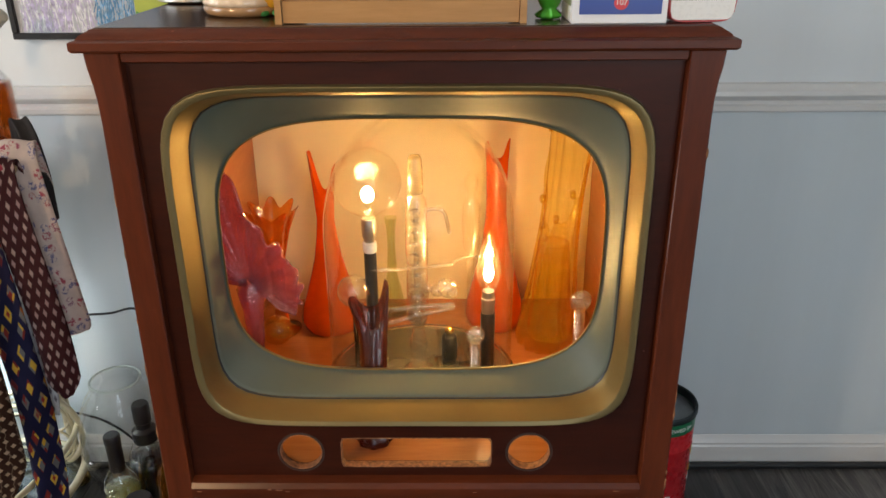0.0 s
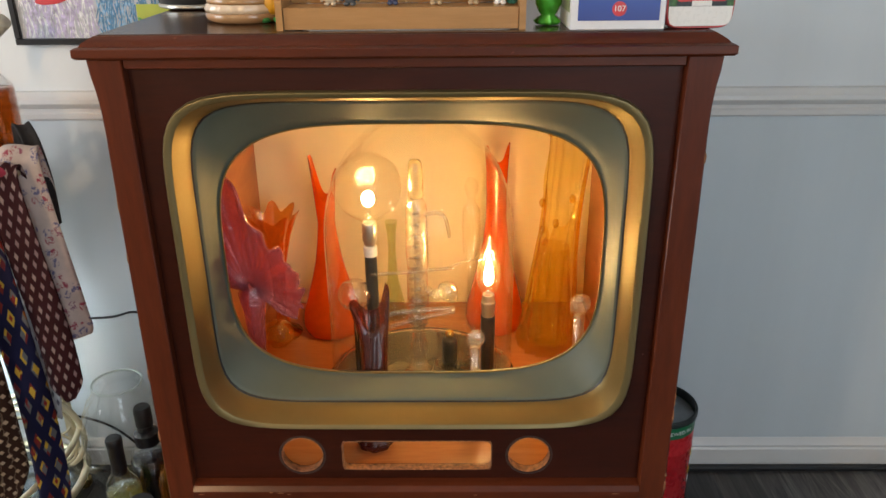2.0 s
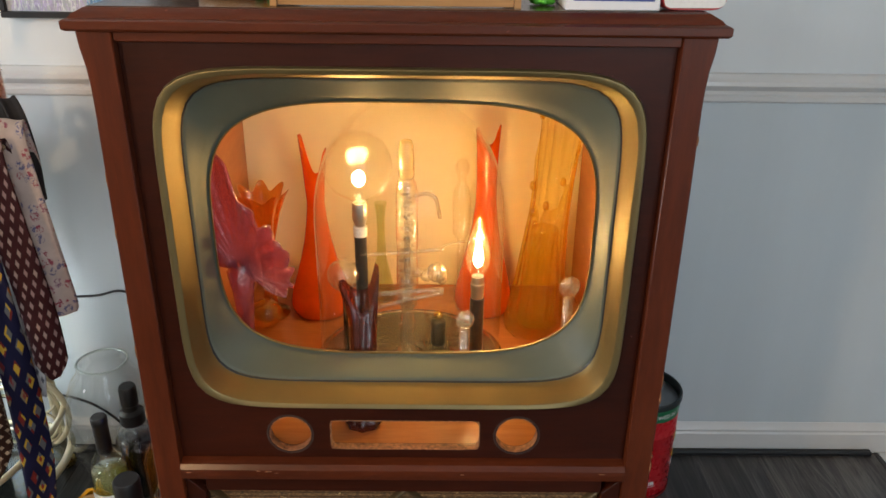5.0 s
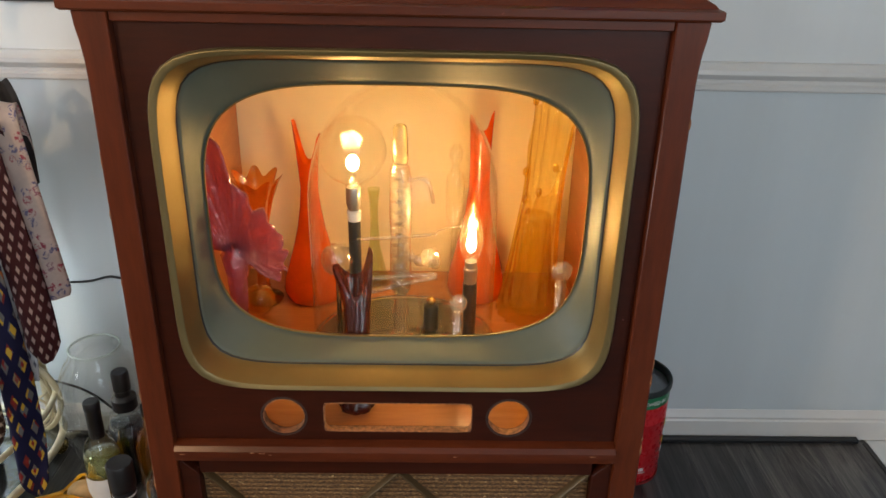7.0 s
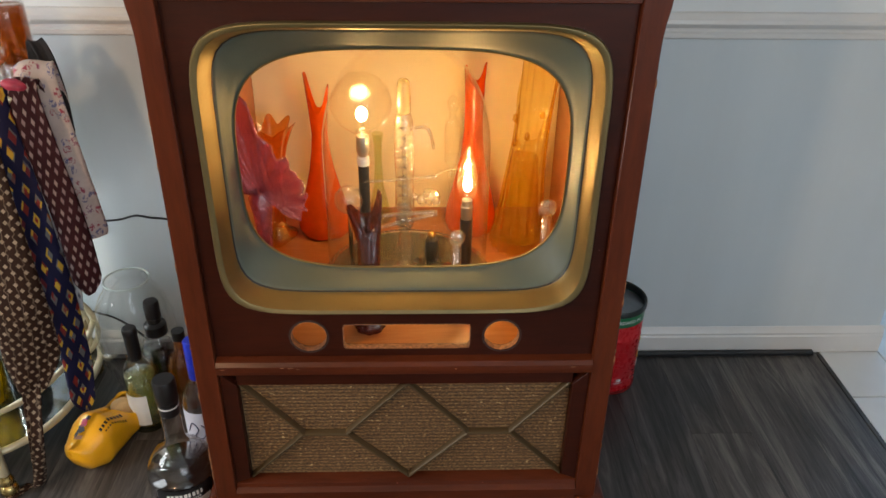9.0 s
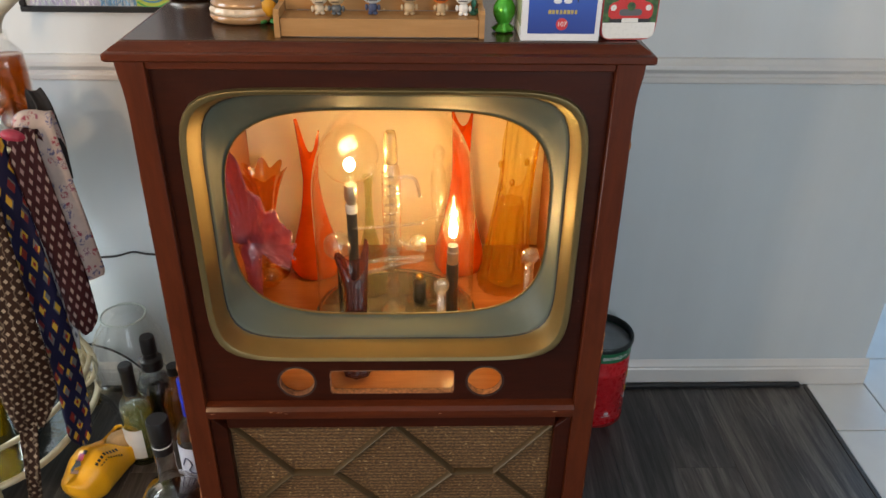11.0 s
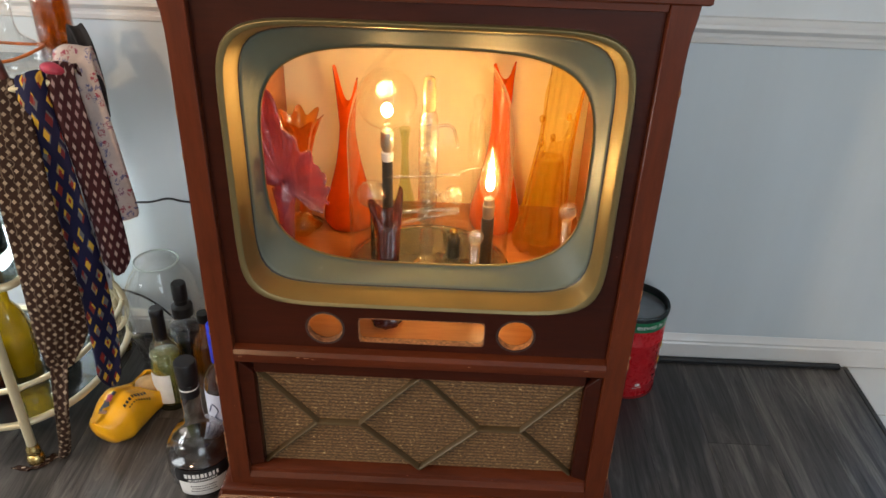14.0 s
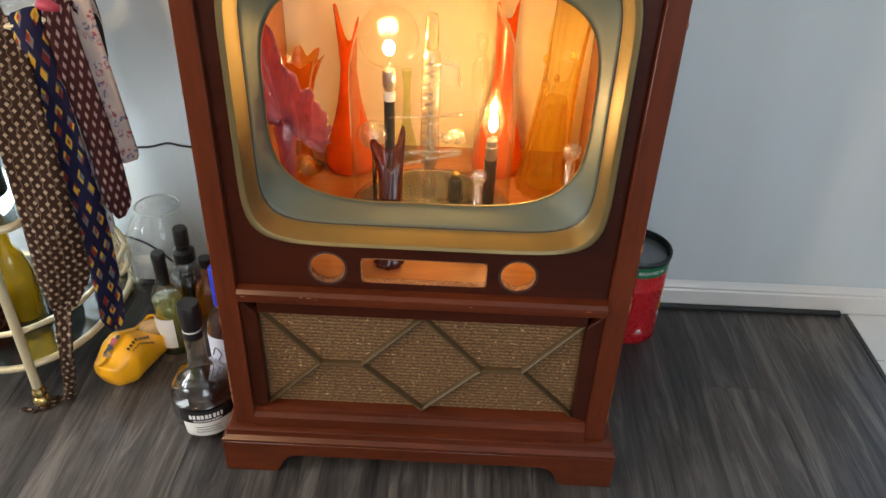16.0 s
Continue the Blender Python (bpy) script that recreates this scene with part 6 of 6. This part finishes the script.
brown_t = tie_cloth("brown_dotted_silk", (0.030, 0.013, 0.008), (0.30, 0.23, 0.165), (0.24, 0.18, 0.125), "dots")
navy_t = tie_cloth("navy_gold_silk", (0.013, 0.012, 0.040), (0.52, 0.31, 0.035), (0.13, 0.125, 0.12), "diamonds")
maroon_t = tie_cloth("maroon_dart_silk", (0.050, 0.014, 0.016), (0.34, 0.25, 0.23), (0.28, 0.19, 0.19), "darts")
floral_t = tie_cloth("pale_floral_silk", (0.66, 0.54, 0.48), (0.34, 0.07, 0.10), (0.16, 0.15, 0.26), "floral")
tie("long brown silk tie with small pale dots, draped over the cart", forward([(-0.806, 0.300, 0.79), (-0.802, 0.272, 0.850), (-0.802, 0.248, 0.815), (-0.806, 0.240, 0.62), (-0.808, 0.236, 0.42), (-0.812, 0.236, 0.28), (-0.828, 0.230, 0.195)], 1.0, 0.925), [0.078, 0.080, 0.084, 0.094, 0.100, 0.104, 0.050], brown_t, (1, 0.30, 0), 1, (forward([(-0.825, 0.238, 0.26), (-0.832, 0.222, 0.18), (-0.830, 0.185, 0.085)], 1.0, 0.925) + [(-0.800, 0.110, 0.040), (-0.838, 0.140, 0.008), (-0.872, 0.096, 0.006), (-0.915, 0.100, 0.006)], [0.038, 0.034, 0.028, 0.024, 0.024, 0.024, 0.022]))
tie("navy silk tie with gold and red diamonds, draped over the cart", [(-0.756, 0.318, 0.79), (-0.756, 0.290, 0.862), (-0.752, 0.262, 0.83), (-0.732, 0.256, 0.64), (-0.722, 0.254, 0.45), (-0.724, 0.252, 0.26), (-0.732, 0.252, 0.160), (-0.736, 0.258, 0.118)], [0.050, 0.051, 0.054, 0.057, 0.058, 0.058, 0.050, 0.010], navy_t, (1, 0.32, 0), 2)
tie("maroon silk tie with pale darts, draped over the cart", [(-0.712, 0.345, 0.80), (-0.712, 0.322, 0.872), (-0.708, 0.294, 0.845), (-0.690, 0.288, 0.70), (-0.676, 0.286, 0.56), (-0.672, 0.286, 0.455), (-0.674, 0.288, 0.415)], [0.048, 0.050, 0.053, 0.056, 0.057, 0.056, 0.016], maroon_t, (1, 0.45, 0), 3)
tie("pale floral silk scarf with red edge, draped over the cart", [(-0.706, 0.395, 0.80), (-0.708, 0.372, 0.888), (-0.700, 0.340, 0.865), (-0.689, 0.336, 0.74), (-0.679, 0.334, 0.63), (-0.670, 0.334, 0.545), (-0.666, 0.336, 0.525)], [0.060, 0.064, 0.070, 0.076, 0.080, 0.080, 0.062], floral_t, (1, 0.5, 0), 4)
tie("narrow grey striped tie between two wider ties", [(-0.724, 0.316, 0.84), (-0.722, 0.300, 0.74), (-0.716, 0.296, 0.60), (-0.712, 0.294, 0.45), (-0.712, 0.294, 0.37)], [0.030, 0.034, 0.036, 0.036, 0.020], tie_cloth("grey_striped_silk", (0.46, 0.46, 0.47), (0.04, 0.04, 0.05), (0.10, 0.10, 0.12), "darts"), (1, 0.4, 0), 6)
tie("black velvet strap hanging behind the scarf", [(-0.735, 0.43, 0.86), (-0.722, 0.415, 0.918), (-0.700, 0.400, 0.895), (-0.690, 0.398, 0.82), (-0.684, 0.396, 0.735)], [0.026, 0.028, 0.028, 0.026, 0.014], plain("black_velvet", (0.012, 0.009, 0.009), 0.85, 0, 0.3, 60, 0.3), (1, 0.5, 0), 5)
kn = tagged(link("red_silk_fold", moved(sphere((0, 0, 0), 1, 18), (-0.722, 0.302, 0.868), (0, 20, 20), (0.024, 0.016, 0.013)), plain("crimson_silk", (0.36, 0.03, 0.06), 0.45, 0, 0.25, 60, 0.2), None, "", 180), "folded crimson silk corner on the handle", "cloth")
wedge = tagged(link("leather_pouch", moved(block(-0.045, 0.045, -0.012, 0.012, -0.03, 0.03, 0.008, 3), (-0.845, 0.268, 0.868), (0, -12, 10)), plain("dark_red_leather", (0.075, 0.016, 0.012), 0.45, 0, 0.2, 40, 0.15), None, "", 40), "dark red leather pouch resting on the handle", "pouch")

# ---- bottles and glass on the cart ----
dec = bottle("decanter", "clear glass decanter with an orange ribbon on its shoulder", (-0.855, 0.400, 0.825), [(0.0005, 0.003), (0.060, 0.001), (0.068, 0.008), (0.066, 0.03), (0.050, 0.058), (0.026, 0.078), (0.021, 0.095), (0.022, 0.14), (0.030, 0.15)], M["clear"])
part("ribbon", tube([(0.062 * math.cos(a), 0.062 * math.sin(a), 0.046 + 0.006 * math.cos(2 * a)) for a in np.linspace(0, 2 * math.pi, 40, endpoint=False)], 0.0034, 8, True), plain("orange_ribbon", (0.55, 0.13, 0.02), 0.5), dec, "orange ribbon", 180)
part("stopper", sphere((0, 0, 0.172), 0.024, 20), plain("cork_stopper", (0.42, 0.22, 0.12), 0.6, 0, 0.2, 60, 0.2), dec, "round cork stopper", 180)
mug = bottle("amber_carafe", "amber liquor in a clear glass carafe", (-0.790, 0.470, 0.8245), [(0.0005, 0.003), (0.034, 0.001), (0.0385, 0.006), (0.039, 0.13), (0.036, 0.155), (0.024, 0.172), (0.0165, 0.182), (0.016, 0.20)], M["clear"], None, None, 0.150, glass("amber_liquor", (0.72, 0.30, 0.05), 0.05, 0.3, (0.40, 0.13, 0.015)))
part("horn_stopper", tube(spline([(-0.002, 0, 0.196), (0.0, 0, 0.215), (0.012, 0, 0.238), (0.034, 0, 0.258), (0.052, -0.004, 0.272)], 6), 0.0165, 14, False, None, lambda t: 0.62 + 0.5 * t - 0.25 * t * t), plain("cream_horn", (0.50, 0.46, 0.35), 0.4, 0, 0.2, 30, 0.1), mug, "cream horn-shaped stopper", 180)
yel = glass("yellow_liqueur", (0.60, 0.46, 0.03), 0.04, 0.6, (0.33, 0.235, 0.008))
bottle("yellow_bottle", "bright yellow liqueur bottle on the lower shelf", (-0.965, 0.300, 0.119), [(0.0005, 0.004), (0.036, 0.001), (0.040, 0.006), (0.040, 0.13), (0.030, 0.17), (0.014, 0.20), (0.0135, 0.25)], yel, [(0.0145, 0.245), (0.0155, 0.247), (0.0155, 0.275), (0.0005, 0.2755)], plain("orange_cap", (0.70, 0.28, 0.02), 0.4))
bottle("blue_bottle", "pale blue plastic bottle on the middle shelf", (-1.000, 0.330, 0.474), [(0.0005, 0.004), (0.030, 0.001), (0.034, 0.006), (0.034, 0.09), (0.022, 0.12), (0.013, 0.13)], plain("sky_blue_plastic", (0.12, 0.33, 0.62), 0.35), [(0.0145, 0.13), (0.0145, 0.15), (0.0005, 0.1505)], M["white"])
bottle("brown_flask", "dark brown round flask on the lower shelf", (-1.000, 0.205, 0.119), [(0.0005, 0.004), (0.045, 0.001), (0.055, 0.012), (0.058, 0.06), (0.050, 0.10), (0.022, 0.125), (0.015, 0.14), (0.0145, 0.19)], glass("brown_flask_glass", (0.22, 0.07, 0.02), 0.04, 0.6, (0.05, 0.014, 0.006)), [(0.016, 0.188), (0.016, 0.21), (0.0005, 0.2105)], black_cap)
bottle("green_bottle", "dark green glass bottle lying low on the shelf", (-0.905, 0.355, 0.119), [(0.0005, 0.004), (0.034, 0.001), (0.039, 0.006), (0.039, 0.07), (0.034, 0.085), (0.014, 0.11), (0.0135, 0.17)], glass("dark_green_glass", (0.05, 0.10, 0.08), 0.04, 0.6, (0.012, 0.024, 0.022)), [(0.015, 0.165), (0.015, 0.19), (0.0005, 0.1905)], black_cap)
bottle("dark_bottle", "tall dark wine bottle on the middle shelf", (-0.935, 0.265, 0.474), [(0.0005, 0.004), (0.034, 0.001), (0.038, 0.006), (0.038, 0.16), (0.028, 0.19), (0.0145, 0.21), (0.014, 0.27)], glass("black_wine_glass", (0.04, 0.05, 0.04), 0.04, 0.7, (0.012, 0.014, 0.012)), [(0.015, 0.23), (0.015, 0.275), (0.0005, 0.2755)], plain("red_capsule", (0.30, 0.02, 0.02), 0.4))

# cable along the wall
cable = tagged(link("power_cable", tube(spline([(-0.98, 0.592, 0.395), (-0.86, 0.600, 0.412), (-0.78, 0.606, 0.419), (-0.72, 0.606, 0.424), (-0.675, 0.606, 0.436), (-0.64, 0.606, 0.430), (-0.60, 0.606, 0.426), (-0.40, 0.604, 0.40), (-0.30, 0.596, 0.30)], 8), 0.0028, 8), M["black"], None, "", 180), "thin black power cable hanging along the wall", "cable")
cable2 = tagged(link("power_cable", tube(spline([(-1.02, 0.592, 0.150), (-0.88, 0.590, 0.165), (-0.80, 0.588, 0.150), (-0.75, 0.588, 0.12), (-0.71, 0.590, 0.075), (-0.66, 0.582, 0.03), (-0.60, 0.575, 0.006), (-0.45, 0.57, 0.005)], 8), 0.003, 8), M["black"], None, "", 180), "black power cable sagging to the floor by the wall", "cable")
# floor lamp
cl = thing("floor_lamp", "slim metal floor lamp with an opal glass globe", "lamp", (-0.95, -1.35, 0.0013))
part("base", lathe([(0.125, 0), (0.13, 0.004), (0.13, 0.014), (0.12, 0.02), (0.02, 0.026)], 40), M["silver"], cl)
part("pole", lathe([(0.011, 0.0262), (0.011, 1.37), (0.03, 1.385), (0.03, 1.40)], 16), M["silver"], cl)
part("globe", sphere((0, 0, 1.519), 0.115, 28), glass("opal_globe", (0.92, 0.90, 0.86), 0.2, 0.25, (0.9, 0.88, 0.84)), cl, "opal glass globe", 180)


# ---- pieces of the floors ----
def piece_mesh(name, sx, sy, h, bev, mat):
    bm = block(0, sx, 0, sy, -h, 0, bev)
    me = bpy.data.meshes.new(name)
    bm.to_mesh(me)
    bm.free()
    me.materials.append(mat)
    return me


TILE = 0.305
tm = piece_mesh("tile", TILE - 0.004, TILE - 0.004, 0.009, 0.0012, M["tile"])
narrow = piece_mesh("tile", 1.33 - 1.1635, TILE - 0.004, 0.009, 0.0012, M["tile"])
for i in range(-1, 7):
    for j in range(-12, 11):
        y = 0.410 + TILE * j
        if y + TILE > 3.5 or 1.33 + TILE * (i + 1) > 3.34:
            continue
        if i < 0 and y + TILE > 0.72:
            continue
        ob = new("tile", narrow if i < 0 else tm)
        ob.parent = tile_floor
        ob.location = (1.1615 if i < 0 else 1.33 + 0.002 + TILE * i, y + 0.002, -0.0005)

PW, PL = 0.1505, 1.21
pm = piece_mesh("plank", PW - 0.0006, PL - 0.0006, 0.004, 0.0005, M["floor"])
for i in range(25):
    x = 1.146 - PW * (i + 1)
    for j in range(4):
        y1 = 0.596 - PL * j + (PL * 0.37 * (i % 3) if j else 0)
        y0 = 0.596 - PL * (j + 1) + PL * 0.37 * (i % 3)
        me = pm
        if j == 0:
            me = piece_mesh("plank", PW - 0.0006, y1 - y0 - 0.0006, 0.004, 0.0005, M["floor"])
        if y0 < -3.3:
            continue
        ob = new("plank", me)
        ob.parent = floor
        ob.location = (x, y0, 0.0008)
